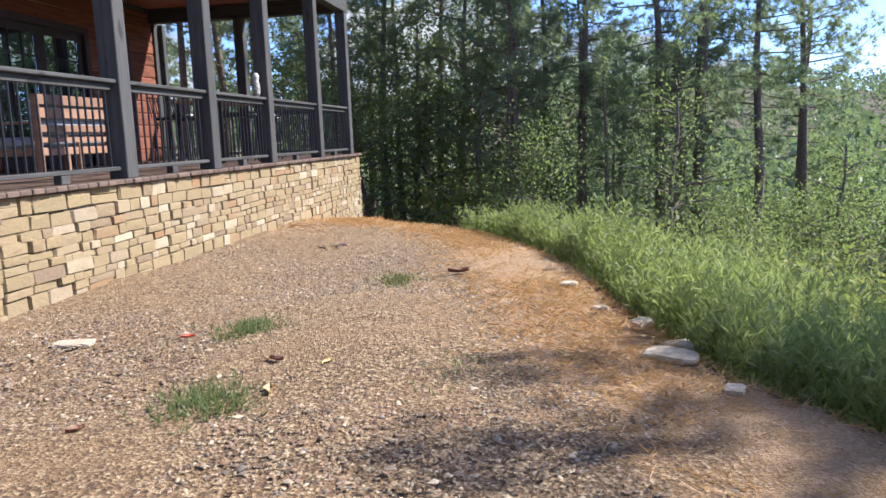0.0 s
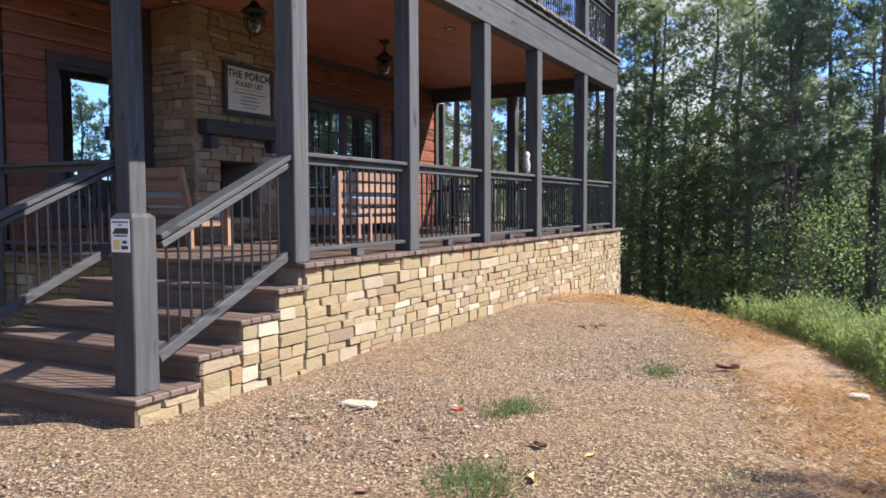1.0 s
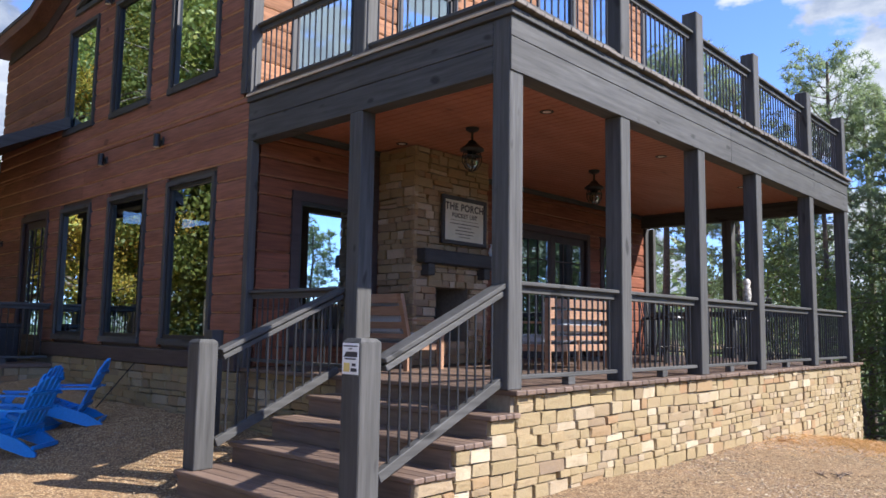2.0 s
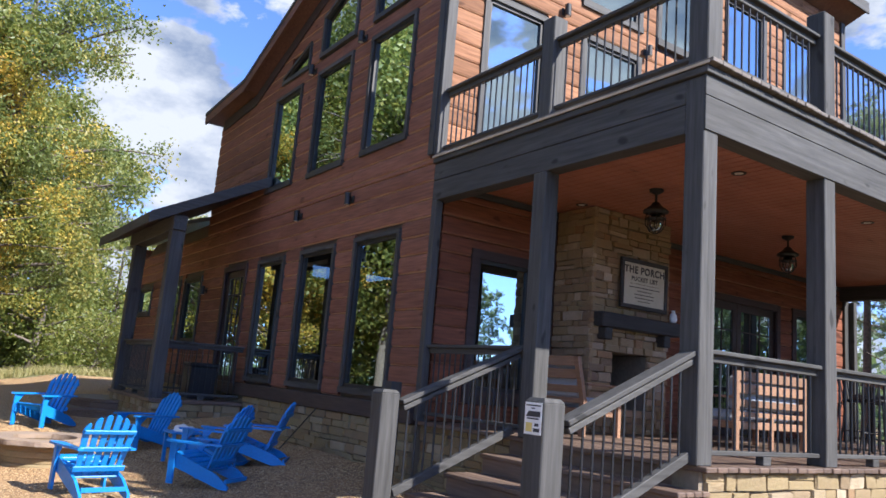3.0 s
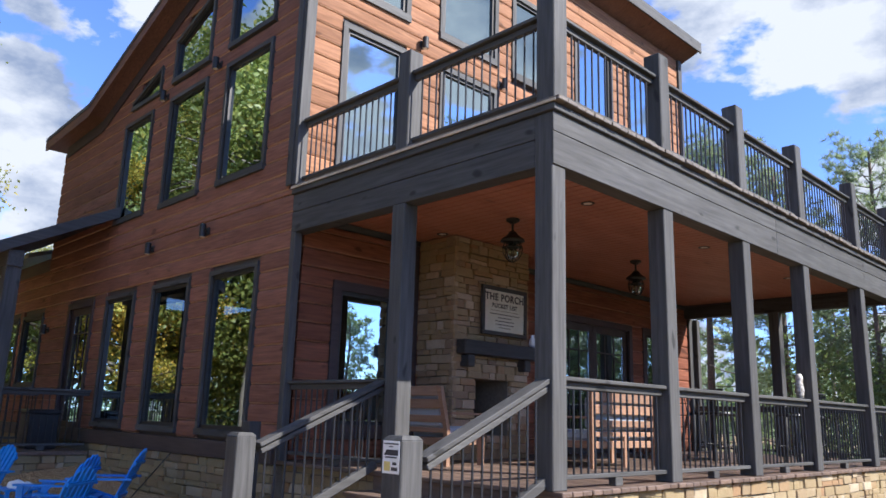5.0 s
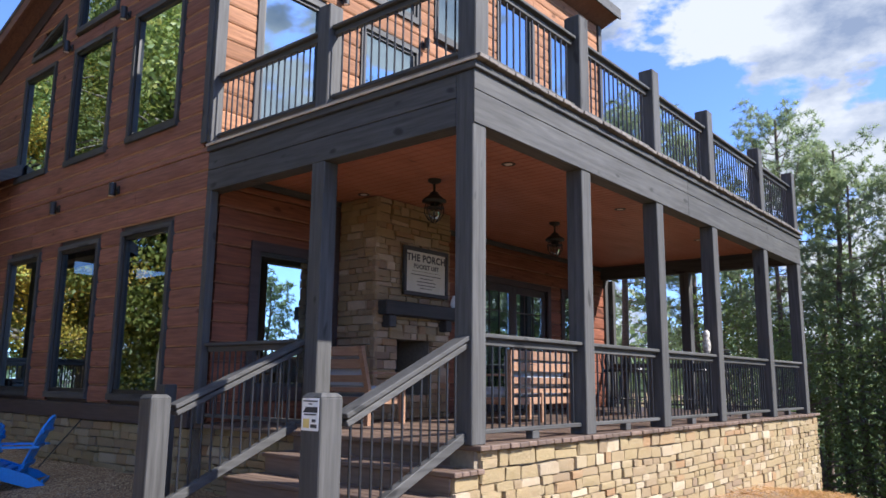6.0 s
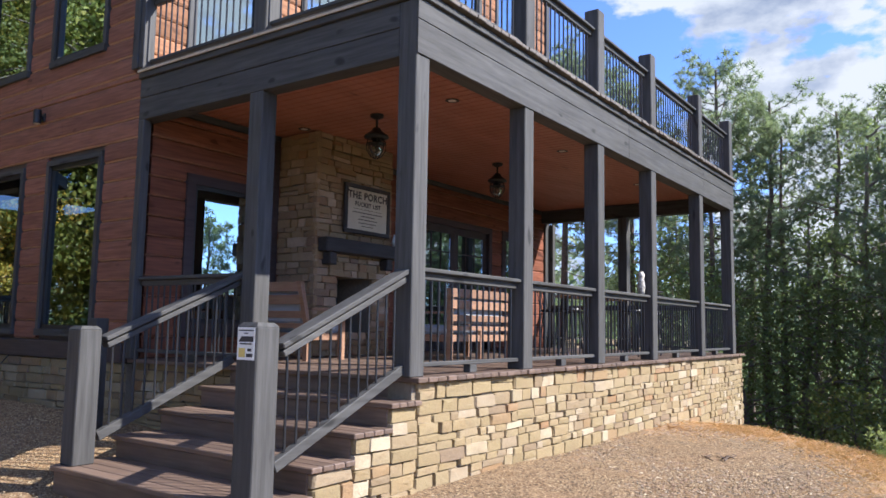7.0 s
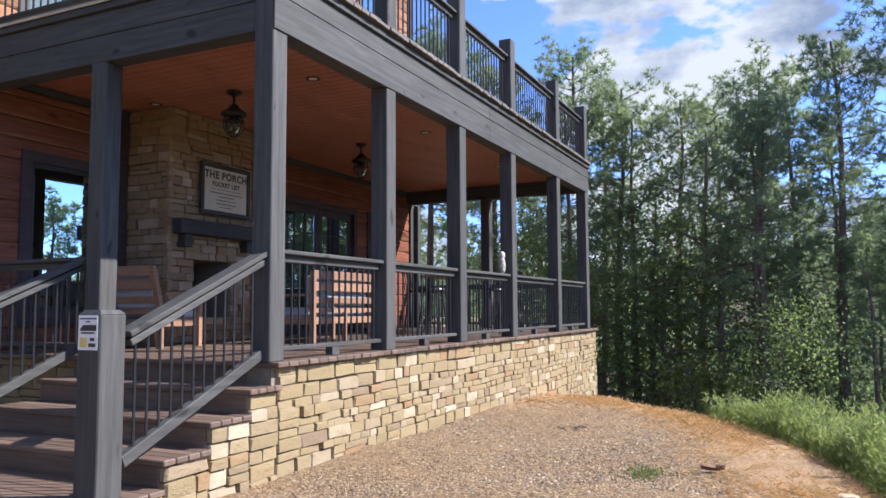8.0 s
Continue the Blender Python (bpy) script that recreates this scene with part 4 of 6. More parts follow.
def lay_stones(parent, place, a0, a1, z0, z1, seed, tall=(0.062, 0.145), long=(0.11, 0.36), depth=0.075, cap=300, order=None, joint=0.0035, skirt=None, meshes=STONES):
    """Coursed ledgestone between a0..a1 and z0..z1. The first `cap` in the given order are pieces, the rest one joined part.
    skirt(a): the height below which nothing shows."""
    rng, todo, z = random.Random(seed), [], z0
    while z < z1 - 0.02:
        h = rng.uniform(*tall)
        if z1 - z - h < tall[0] * 0.8:
            h = z1 - z
        a = a0
        while a < a1 - 0.01:
            w = rng.uniform(*long) * (0.75 + 0.5 * h / tall[1])
            if a1 - a - w < long[0] * 0.7:
                w = a1 - a
            if skirt is None or z + h > skirt(a + w / 2):
                if h > 0.13 and rng.random() < 0.3:
                    s = rng.uniform(0.4, 0.6)
                    todo += [(a, w, z, h * s), (a, w, z + h * s, h * (1 - s))]
                else:
                    todo.append((a, w, z, h))
            a += w
        z += h
    if order:
        todo.sort(key=order)
    rest = bmesh.new()
    for n, (a, w, z, h) in enumerate(todo):
        me = rng.choice(meshes)
        sway = 0.010 * math.sin(2.3 * a + 5 * z) + rng.uniform(-0.004, 0.004)
        m = place(a + w / 2, z + h / 2 + (sway if z0 + 0.1 < z < z1 - 0.2 else 0)) @ pose(0, rng.uniform(-0.018, 0.010), 0, rng.uniform(-3, 3), rng.uniform(-1.2, 1.2), rng.uniform(-2.5, 2.5)) @ Matrix.Diagonal((w - joint, depth, h - joint, 1))
        if n < cap:
            piece("stone", me, parent, m)
        else:
            b2 = bmesh.new()
            b2.from_mesh(me)
            bmesh.ops.transform(b2, matrix=m, verts=b2.verts)
            join(rest, b2)
    if len(rest.verts):
        tagged(part("stones", rest, ledge_many, parent), "tan ledgestones", "", "", "stuff")
    else:
        rest.free()


FX0, FX1, FY0, FY1 = WALL_X + 0.005, -3.42, 2.24, 3.88
fire = empty("fireplace", (0, 0, 0), "tall tan ledgestone fireplace built against the porch wall", "fireplace")
bm = bmesh.new()
box(bm, FX0, FY0 + 0.06, DECK, FX1 - 0.06, 2.72, 3.98)
box(bm, FX0, 3.45, DECK, FX1 - 0.06, FY1 - 0.06, 3.98)
box(bm, FX0, 2.72, 1.98, FX1 - 0.06, 3.45, 3.98)
box(bm, FX0, 2.72, DECK, FX1 - 0.06, 3.45, 1.2)
part("core", bm, mortar, fire)
bm = bmesh.new()
box(bm, FX0 + 0.02, 2.721, 1.201, FX0 + 0.08, 3.449, 1.979)
part("firebox", bm, flue_black, fire, "soot-black firebox")
bm = bmesh.new()
box(bm, FX1 - 0.05, 2.30, 2.30, FX1 + 0.17, 3.98, 2.50, 0.015)
part("mantel", bm, beam_wood, fire, "dark timber mantel shelf")
for y in (2.40, 3.62):
    bm = bmesh.new()
    box(bm, FX1 - 0.05, y, 2.13, FX1 + 0.14, y + 0.14, 2.298, 0.012)
    part("corbel", bm, beam_wood, fire)
lay_stones(fire, lambda a, z: pose(FX1, a, z, 0, 0, 90), FY0, FY1, 2.5, 3.98, 11, meshes=HEARTH)
lay_stones(fire, lambda a, z: pose(FX1, a, z, 0, 0, 90), FY0, FY1, 1.98, 2.5, 12, meshes=HEARTH)
lay_stones(fire, lambda a, z: pose(FX1, a, z, 0, 0, 90), FY0, 2.72, DECK, 1.98, 13, meshes=HEARTH)
lay_stones(fire, lambda a, z: pose(FX1, a, z, 0, 0, 90), 3.45, FY1, DECK, 1.98, 14, meshes=HEARTH)
lay_stones(fire, lambda a, z: pose(FX1, a, z, 0, 0, 90), 2.72, 3.45, DECK, 1.2, 15, meshes=HEARTH)
lay_stones(fire, lambda a, z: pose(a, FY0, z), FX0 + 0.01, FX1, DECK, 3.98, 16, meshes=HEARTH)

# the framed sign above the mantel
sign = empty("framed_sign", (FX1 + 0.02, 3.25, 2.98), "dark-framed cream sign with brown lettering above the mantel", "sign")
SW, SH = 0.88, 0.60
bm = bmesh.new()
box(bm, 0.0, -SW / 2, -SH / 2, 0.03, SW / 2, SH / 2, 0.003)
part("board", bm, straw_card, sign)
for nm, y0, y1, z0, z1 in (("frame", -SW / 2 - 0.06, SW / 2 + 0.06, SH / 2, SH / 2 + 0.06), ("frame", -SW / 2 - 0.06, SW / 2 + 0.06, -SH / 2 - 0.06, -SH / 2), ("frame", -SW / 2 - 0.06, -SW / 2, -SH / 2, SH / 2), ("frame", SW / 2, SW / 2 + 0.06, -SH / 2, SH / 2)):
    bm = bmesh.new()
    box(bm, 0.0, y0, z0, 0.05, y1, z1, 0.008)
    part("frame", bm, beam_wood, sign)


def lettering(name, text, size, parent, m, material, spread=1.1):
    cu = bpy.data.curves.new(name, "FONT")
    cu.body, cu.size, cu.align_x, cu.align_y, cu.extrude, cu.space_character = text, size, "CENTER", "CENTER", 0.001, spread
    cu.offset = 0.035 * size
    tmp = new("tmp_text", cu)
    dg = bpy.context.evaluated_depsgraph_get()
    me = bpy.data.meshes.new_from_object(tmp.evaluated_get(dg))
    bpy.data.objects.remove(tmp)
    me.materials.clear()
    me.materials.append(material)
    ob = new(name, me)
    ob.parent = parent
    ob.matrix_basis = m
    return ob


face = Matrix(((0, 0, 1, 0.033), (1, 0, 0, 0), (0, 1, 0, 0), (0, 0, 0, 1)))
lettering("lettering", "THE PORCH", 0.145, sign, Matrix.Translation((0, 0, 0.2)) @ face, ink, 1.12)
lettering("lettering", "BUCKET LIST", 0.088, sign, Matrix.Translation((0, 0, 0.075)) @ face, ink, 1.12)
for k, (w, z, h) in enumerate(((0.62, 0.005, 0.005), (0.66, -0.045, 0.011), (0.3, -0.095, 0.011), (0.42, -0.145, 0.011), (0.4, -0.195, 0.011), (0.26, -0.24, 0.009))):
    bm = bmesh.new()
    box(bm, 0.031, -w / 2, z - h / 2, 0.034, w / 2, z + h / 2)
    part("text_bar", bm, ink, sign)

# small things on the mantel
vase = empty("vase", (FX1 + 0.09, 3.86, 2.502), "small pale glazed vase on the mantel", "vase")
bm = bmesh.new()
lathe(bm, [(0.035, 0), (0.06, 0.05), (0.05, 0.12), (0.025, 0.16), (0.03, 0.19)], 14)
part("body", bm, label_white, vase, smooth=True)

# notice on the newel post
notice = empty("notice", (-0.143, -1.642, 1.165), "white printed notice stuck to the newel post", "sign")
bm = bmesh.new()
box(bm, -0.088, -0.003, -0.11, 0.088, 0.0, 0.11, 0.001)
part("sheet", bm, label_white, notice)
for nm, mt, x0, x1, z0, z1 in (("text_bar", label_ink, -0.075, 0.075, 0.085, 0.094), ("text_bar", label_ink, -0.02, 0.02, 0.066, 0.074), ("mark", label_ink, -0.075, 0.075, 0.012, 0.05), ("text_bar", label_ink, -0.06, 0.06, -0.006, 0.004), ("mark", label_yellow, -0.07, -0.005, -0.092, -0.03), ("text_bar", label_ink, 0.02, 0.06, -0.052, -0.032), ("text_bar", label_ink, 0.008, 0.072, -0.09, -0.066)):
    bm = bmesh.new()
    if nm == "mark" and mt is label_ink:
        # the plain block of the mark
        prism(bm, [(x0, z0), (x1, z0), (x1, z1), (x0 + 0.03, z1)], "y", -0.0045, -0.0032)
    else:
        box(bm, x0, -0.0045, z0, x1, -0.0032, z1)
    part(nm, bm, mt, notice)


def porch_lantern(x, y):
    top = empty("lantern", (x, y, 3.984), "dark caged glass lantern hanging from the porch ceiling", "lamp", "porch lanterns")
    bm = bmesh.new()
    lathe(bm, [(0.09, 0.0), (0.085, -0.03), (0.03, -0.06)], 16)
    part("canopy", bm, bronze, top)
    bm = bmesh.new()
    rod(bm, (0, 0, -0.05), (0, 0, -0.22), 0.016)
    part("downrod", bm, bronze, top)
    bm = bmesh.new()
    lathe(bm, [(0.045, -0.17), (0.07, -0.21), (0.10, -0.235), (0.155, -0.275), (0.16, -0.30), (0.06, -0.33)], 18)
    part("crown", bm, bronze, top, smooth=True)
    bm = bmesh.new()
    lathe(bm, [(0.05, -0.33), (0.085, -0.40), (0.08, -0.48), (0.04, -0.53)], 18)
    part("glass_globe", bm, lamp_glass, top, "clear glass globe", True)
    bm = bmesh.new()
    for k in range(8):
        a = 2 * math.pi * k / 8
        pts = [(0.10, -0.31), (0.125, -0.38), (0.12, -0.46), (0.07, -0.54), (0.02, -0.57)]
        for (r0, z0), (r1, z1) in zip(pts, pts[1:]):
            rod(bm, (r0 * math.cos(a), r0 * math.sin(a), z0), (r1 * math.cos(a), r1 * math.sin(a), z1), 0.006, n=5)
    lathe(bm, [(0.126, -0.375), (0.13, -0.38), (0.126, -0.385)], 20)
    part("cage", bm, bronze, top)


porch_lantern(-2.25, 2.1)
porch_lantern(-2.42, 5.35)


def downlight(x, y):
    top = empty("downlight", (x, y, 3.985), "round recessed downlight in the porch ceiling", "ceiling light", "porch downlights")
    bm = bmesh.new()
    lathe(bm, [(0.085, 0.0), (0.085, -0.006), (0.06, -0.008), (0.055, 0.0)], 20)
    part("trim_ring", bm, bronze, top)
    bm = bmesh.new()
    lathe(bm, [(0.05, -0.001), (0.05, -0.006)], 16)
    part("lens", bm, lamp_lens, top)


for p in ((-1.08, 2.1), (-1.12, 5.1), (-3.56, 2.1), (-1.12, 8.2)):
    downlight(*p)


def wall_light(m, label):
    top = empty("wall_light", (0, 0, 0), label, "wall light", "outdoor wall lights")
    top.matrix_basis = m
    bm = bmesh.new()
    box(bm, -0.05, -0.015, -0.06, 0.05, 0.0, 0.06, 0.004)
    part("back_plate", bm, bronze, top)
    bm = bmesh.new()
    rod(bm, (0, -0.09, -0.095), (0, -0.09, 0.095), 0.05, n=18)
    part("cylinder", bm, bronze, top, smooth=False)
    bm = bmesh.new()
    box(bm, -0.02, -0.05, -0.02, 0.02, -0.01, 0.02)
    part("arm", bm, bronze, top)
    for z in (-0.098, 0.093):
        bm = bmesh.new()
        rod(bm, (0, -0.09, z), (0, -0.09, z + 0.005), 0.041, n=16)
        part("lens", bm, lamp_lens, top)


for x, z in ((-6.45, 4.06), (-8.37, 4.05), (-8.48, 6.83), (-6.58, 6.82)):
    wall_light(pose(x, -0.012, z), "dark bronze cylinder light on the cedar front")
for y, z in ((2.13, 7.16), (4.02, 7.12)):
    wall_light(pose(WALL_X + 0.012, y, z, 0, 0, 90), "dark bronze cylinder light on the upper cedar wall")
wall_light(pose(-13.2, -0.012, 2.98), "dark bronze cylinder light beside the entry")


def lounge_seat(name, at, turn, label, category, w=0.36, lean=0.0):
    """A wooden outdoor seat with wide back slats and grey cushions, 2 w broad; the front is +x."""
    top = empty(name, at, label, category, "porch seats", "", turn)
    for x, y, h in ((-0.36, -w, 0.93), (-0.36, w - 0.06, 0.93), (0.32, -w, 0.60), (0.32, w - 0.06, 0.60)):
        bm = bmesh.new()
        d = lean * (h - 0.42) if x < 0 else 0.0
        prism(bm, [(x, 0), (x + 0.06, 0), (x + 0.06, 0.42), (x + 0.06 - d, h), (x - d, h), (x, 0.42)], "y", y, y + 0.06)
        part("leg", bm, pale_wood, top)
    if w > 0.6:
        bm = bmesh.new()
        box(bm, -0.355, -0.03, 0, -0.305, 0.03, 0.40, 0.006)
        part("leg", bm, pale_wood, top)
    for z, h in ((0.815, 0.115), (0.665, 0.115), (0.505, 0.085), (0.385, 0.06)):
        bm = bmesh.new()
        d = lean * max(0.0, z + h / 2 - 0.42)
        box(bm, -0.35 - d, 0.06 - w, z, -0.325 - d, w - 0.06, z + h, 0.004)
        part("back_slat", bm, pale_wood, top)
    for y in (-w - 0.01, w - 0.07):
        bm = bmesh.new()
        box(bm, -0.298, y, 0.601, 0.40, y + 0.08, 0.63, 0.006)
        part("armrest", bm, pale_wood, top)
    bm = bmesh.new()
    box(bm, -0.34, 0.062 - w, 0.24, 0.38, w - 0.062, 0.33, 0.006)
    part("seat_frame", bm, pale_wood, top)
    bm = bmesh.new()
    box(bm, -0.26, 0.07 - w, 0.332, 0.38, w - 0.07, 0.46, 0.035)
    part("seat_cushion", bm, cushion_grey, top, "grey canvas cushion")
    bm = bmesh.new()
    box(bm, -0.28, 0.08 - w, 0.47, -0.17, w - 0.08, 0.88, 0.035, pose(-0.12 * lean, 0, 0, 0, -20 * lean))
    part("back_cushion", bm, cushion_grey, top, "grey canvas cushion")


lounge_seat("loveseat", (-1.94, 3.62, DECK), 180, "slatted acacia loveseat facing the fireplace", "sofa", 0.76)
lounge_seat("lounge_chair", (-2.93, 1.6, DECK), 96, "slatted acacia armchair with grey cushion by the fireplace", "chair", lean=0.3)


def bar_stool(at, turn):
    top = empty("bar_stool", at, "black metal bar stool at the porch table", "stool", "porch stools", "", turn)
    for a in range(4):
        c, s = math.cos(math.pi / 4 + a * math.pi / 2), math.sin(math.pi / 4 + a * math.pi / 2)
        bm = bmesh.new()
        rod(bm, (0.25 * c, 0.25 * s, 0), (0.17 * c, 0.17 * s, 0.72), 0.013)
        part("leg", bm, metal_black, top)
    bm = bmesh.new()
    for a in range(12):
        b, e = 2 * math.pi * a / 12, 2 * math.pi * (a + 1) / 12
        rod(bm, (0.21 * math.cos(b), 0.21 * math.sin(b), 0.28), (0.21 * math.cos(e), 0.21 * math.sin(e), 0.28), 0.008, n=6)
    part("foot_ring", bm, metal_black, top)
    bm = bmesh.new()
    lathe(bm, [(0.2, 0.72), (0.21, 0.74), (0.2, 0.765)], 20)
    part("seat", bm, metal_black, top)
    bm = bmesh.new()
    for k in range(-2, 3):
        rod(bm, (-0.17, 0.08 * k, 0.76), (-0.22, 0.085 * k, 1.08), 0.008, n=6)
    rod(bm, (-0.22, -0.19, 1.09), (-0.22, 0.19, 1.09), 0.014)
    part("backrest", bm, metal_black, top)


def bar_table(at):
    top = empty("bar_table", at, "tall orange-brown slatted wooden table on black legs", "table")
    for k in range(6):
        bm = bmesh.new()
        box(bm, -0.45 + 0.152 * k, -0.9, 0.96, -0.45 + 0.152 * k + 0.145, 0.9, 1.0, 0.006)
        part("table_board", bm, pale_wood, top)
    for x in (-0.36, 0.36):
        for y in (-0.75, 0.75):
            bm = bmesh.new()
            box(bm, x - 0.03, y - 0.03, 0, x + 0.03, y + 0.03, 0.958, 0.004)
            part("leg", bm, metal_black, top)


bar_table((-1.5, 7.4, DECK))
for k, (x, y, t) in enumerate(((-0.75, 6.9, 180), (-0.75, 7.6, 178), (-2.25, 7.0, 4), (-2.25, 7.8, -6), (-1.5, 6.1, 90), (-1.2, 9.0, -90))):
    bar_stool((x, y, DECK), t)


def rocking_chair(at, turn, label, material):
    """A slatted rocking chair; the front is +x."""
    top = empty("rocking_chair", at, label, "chair", "", "", turn)
    top.scale = (1.36, 1.36, 1.36)
    lean = pose(0, 0, 0, 0, -32)
    for y in (-0.29, 0.25):
        bm = bmesh.new()
        pts = [(0.62 * math.sin(a), 0.05 + 1.5 * (1 - math.cos(a * 0.42))) for a in np.linspace(-0.85, 0.8, 11)]
        for (x0, z0), (x1, z1) in zip(pts, pts[1:]):
            prism(bm, [(x0, z0 - 0.05), (x1, z1 - 0.05), (x1, z1), (x0, z0)], "y", y, y + 0.04)
        part("rocker", bm, material, top)
        for x, h in ((0.22, 0.62),):
            bm = bmesh.new()
            box(bm, x, y, 0.06, x + 0.05, y + 0.04, h, 0.006)
            part("leg", bm, material, top)
        bm = bmesh.new()
        box(bm, -0.26, y, 0.05, -0.2, y + 0.04, 1.18, 0.006, lean)
        part("back_post", bm, material, top)
        bm = bmesh.new()
        box(bm, -0.36, y - 0.03, 0.62, 0.33, y + 0.07, 0.65, 0.008)
        part("armrest", bm, material, top)
    for k in range(8):
        bm = bmesh.new()
        box(bm, -0.24, -0.225 + 0.06 * k, 0.46, -0.222, -0.185 + 0.06 * k, 1.1, 0.004, lean)
        part("back_slat", bm, material, top)
    for z in (0.43, 1.1):
        bm = bmesh.new()
        box(bm, -0.255, -0.255, z, -0.205, 0.255, z + 0.07, 0.006, lean)
        part("back_rail", bm, material, top)
    for k in range(6):
        bm = bmesh.new()
        box(bm, -0.28 + 0.095 * k, -0.29, 0.40, -0.28 + 0.095 * k + 0.08, 0.29, 0.422, 0.005)
        part("seat_slat", bm, material, top)


# the pale owl figure on the railing, one plain body
bm = bmesh.new()
lathe(bm, [(0.035, 0.0), (0.055, 0.03), (0.068, 0.11), (0.055, 0.2), (0.045, 0.225), (0.058, 0.26), (0.056, 0.30), (0.03, 0.335)], 18)
for v in bm.verts:
    v.co.x *= 0.85
owl = shape("bird_figure", bm, owl_paint, "pale painted bird figure standing on the porch railing", "figurine", smooth=True)
owl.matrix_basis = pose(-0.1, 5.62, DECK + 0.952)


# a dark covered bin and a pale bottle on the entry porch
bin_ = empty("storage_bin", (-10.95, -0.62, ENTRY + 0.002), "black lidded storage bin on the entry porch", "bin")
bm = bmesh.new()
box(bm, -0.25, -0.25, 0, 0.25, 0.25, 0.60, 0.015)
part("body", bm, metal_black, bin_)
bm = bmesh.new()
box(bm, -0.275, -0.275, 0.601, 0.275, 0.275, 0.68, 0.02)
part("lid", bm, metal_black, bin_)
bm = bmesh.new()
lathe(bm, [(0.0, 0.0), (0.05, 0.0), (0.052, 0.2), (0.03, 0.25), (0.02, 0.27), (0.02, 0.3), (0.0, 0.3)], 14)
bottle = shape("bottle", bm, label_white, "pale plastic bottle standing on the entry porch", "bottle", smooth=True)
bottle.matrix_basis = pose(-11.75, -0.5, ENTRY + 0.002)

# ---------- yard things ----------
def adirondack():
    """A blue slatted Adirondack chair; the front is +x and the ground is z = 0."""
    top = empty("adirondack_chair", (0, 0, 0), "bright blue slatted Adirondack chair on the gravel", "chair", "chairs round the fire pit")
    for y in (-0.30, 0.265):
        bm = bmesh.new()
        prism(bm, [(0.40, 0.24), (0.40, 0.37), (0.30, 0.40), (-0.30, 0.20), (-0.52, 0.05), (-0.52, 0.0), (-0.40, 0.0)], "y", y, y + 0.035)
        part("side_rail", bm, blue, top)
        bm = bmesh.new()
        box(bm, 0.31, y - 0.035 if y < 0 else y + 0.036, 0, 0.41, y - 0.001 if y < 0 else y + 0.071, 0.545, 0.006)
        part("front_leg", bm, blue, top)
        bm = bmesh.new()
        s = -1 if y < 0 else 1
        pts = [(-0.40, 0.28), (0.30, 0.25), (0.44, 0.28), (0.47, 0.34), (0.42, 0.40), (0.25, 0.40), (-0.40, 0.345)]
        prism(bm, [(px, s * py) for px, py in pts], "z", 0.546, 0.572)
        arm = part("armrest", bm, blue, top)
        bm = bmesh.new()
        prism(bm, [(0.33, 0.40), (0.33, 0.544), (0.20, 0.544)], "y", y - 0.02 if y < 0 else y + 0.037, y - 0.002 if y < 0 else y + 0.055)
        part("bracket", bm, blue, arm)
    for k in range(5):
        x = 0.36 - 0.118 * k
        z = 0.385 - 0.044 * k if k else 0.375
        bm = bmesh.new()
        box(bm, x - 0.05, -0.262, z, x + 0.05, 0.262, z + 0.024, 0.006, Matrix.Translation((x, 0, z)) @ pose(0, 0, 0, 0, -18) @ Matrix.Translation((-x, 0, -z)))
        part("seat_slat", bm, blue, top)
    lean = Matrix.Translation((-0.16, 0, 0.24)) @ pose(0, 0, 0, 0, -24)
    for k in range(6):
        off = (k - 2.5)
        y = off * 0.098
        length = 0.80 - 0.022 * off * off
        bm = bmesh.new()
        w = 0.037
        flare = 0.014 * off
        n, pts = 6, []
        pts.append((y * 0.94 - w * 0.8, 0.0))
        pts.append((y * 0.94 + w * 0.8, 0.0))
        for i in range(n + 1):
            a = math.pi * i / n
            pts.append((y + flare + w * math.cos(a), length - w + w * math.sin(a) - 0.018 * abs(off) * (math.cos(a) * (1 if off > 0 else -1))))
        prism(bm, pts, "x", -0.012, 0.012)
        bmesh.ops.transform(bm, matrix=lean, verts=bm.verts)
        part("back_slat", bm, blue, top)
    for z, h in ((0.06, 0.07), (0.33, 0.055), (0.56, 0.05)):
        bm = bmesh.new()
        box(bm, -0.042, -0.31, z, -0.0125, 0.31, z + h, 0.005, lean)
        part("back_rail", bm, blue, top)
    bm = bmesh.new()
    box(bm, -0.47, -0.264, 0.075, -0.44, 0.264, 0.13, 0.004)
    part("stretcher", bm, blue, top)
    return top


CHAIRS = [(-5.36, -3.42, 190), (-10.3, -3.3, -50), (-8.75, -2.02, -74), (-5.62, -2.03, 218), (-6.6, -1.62, 224), (-6.22, -1.17, 236)]
first = adirondack()
for n, (x, y, turn) in enumerate(CHAIRS):
    m = pose(x, y, land1(x, y) + 0.012, 0, 0, turn)
    if n == 0:
        first.matrix_basis = m
        first.scale = (0.9, 0.9, 0.9)
    else:
        copy_thing(first, m)

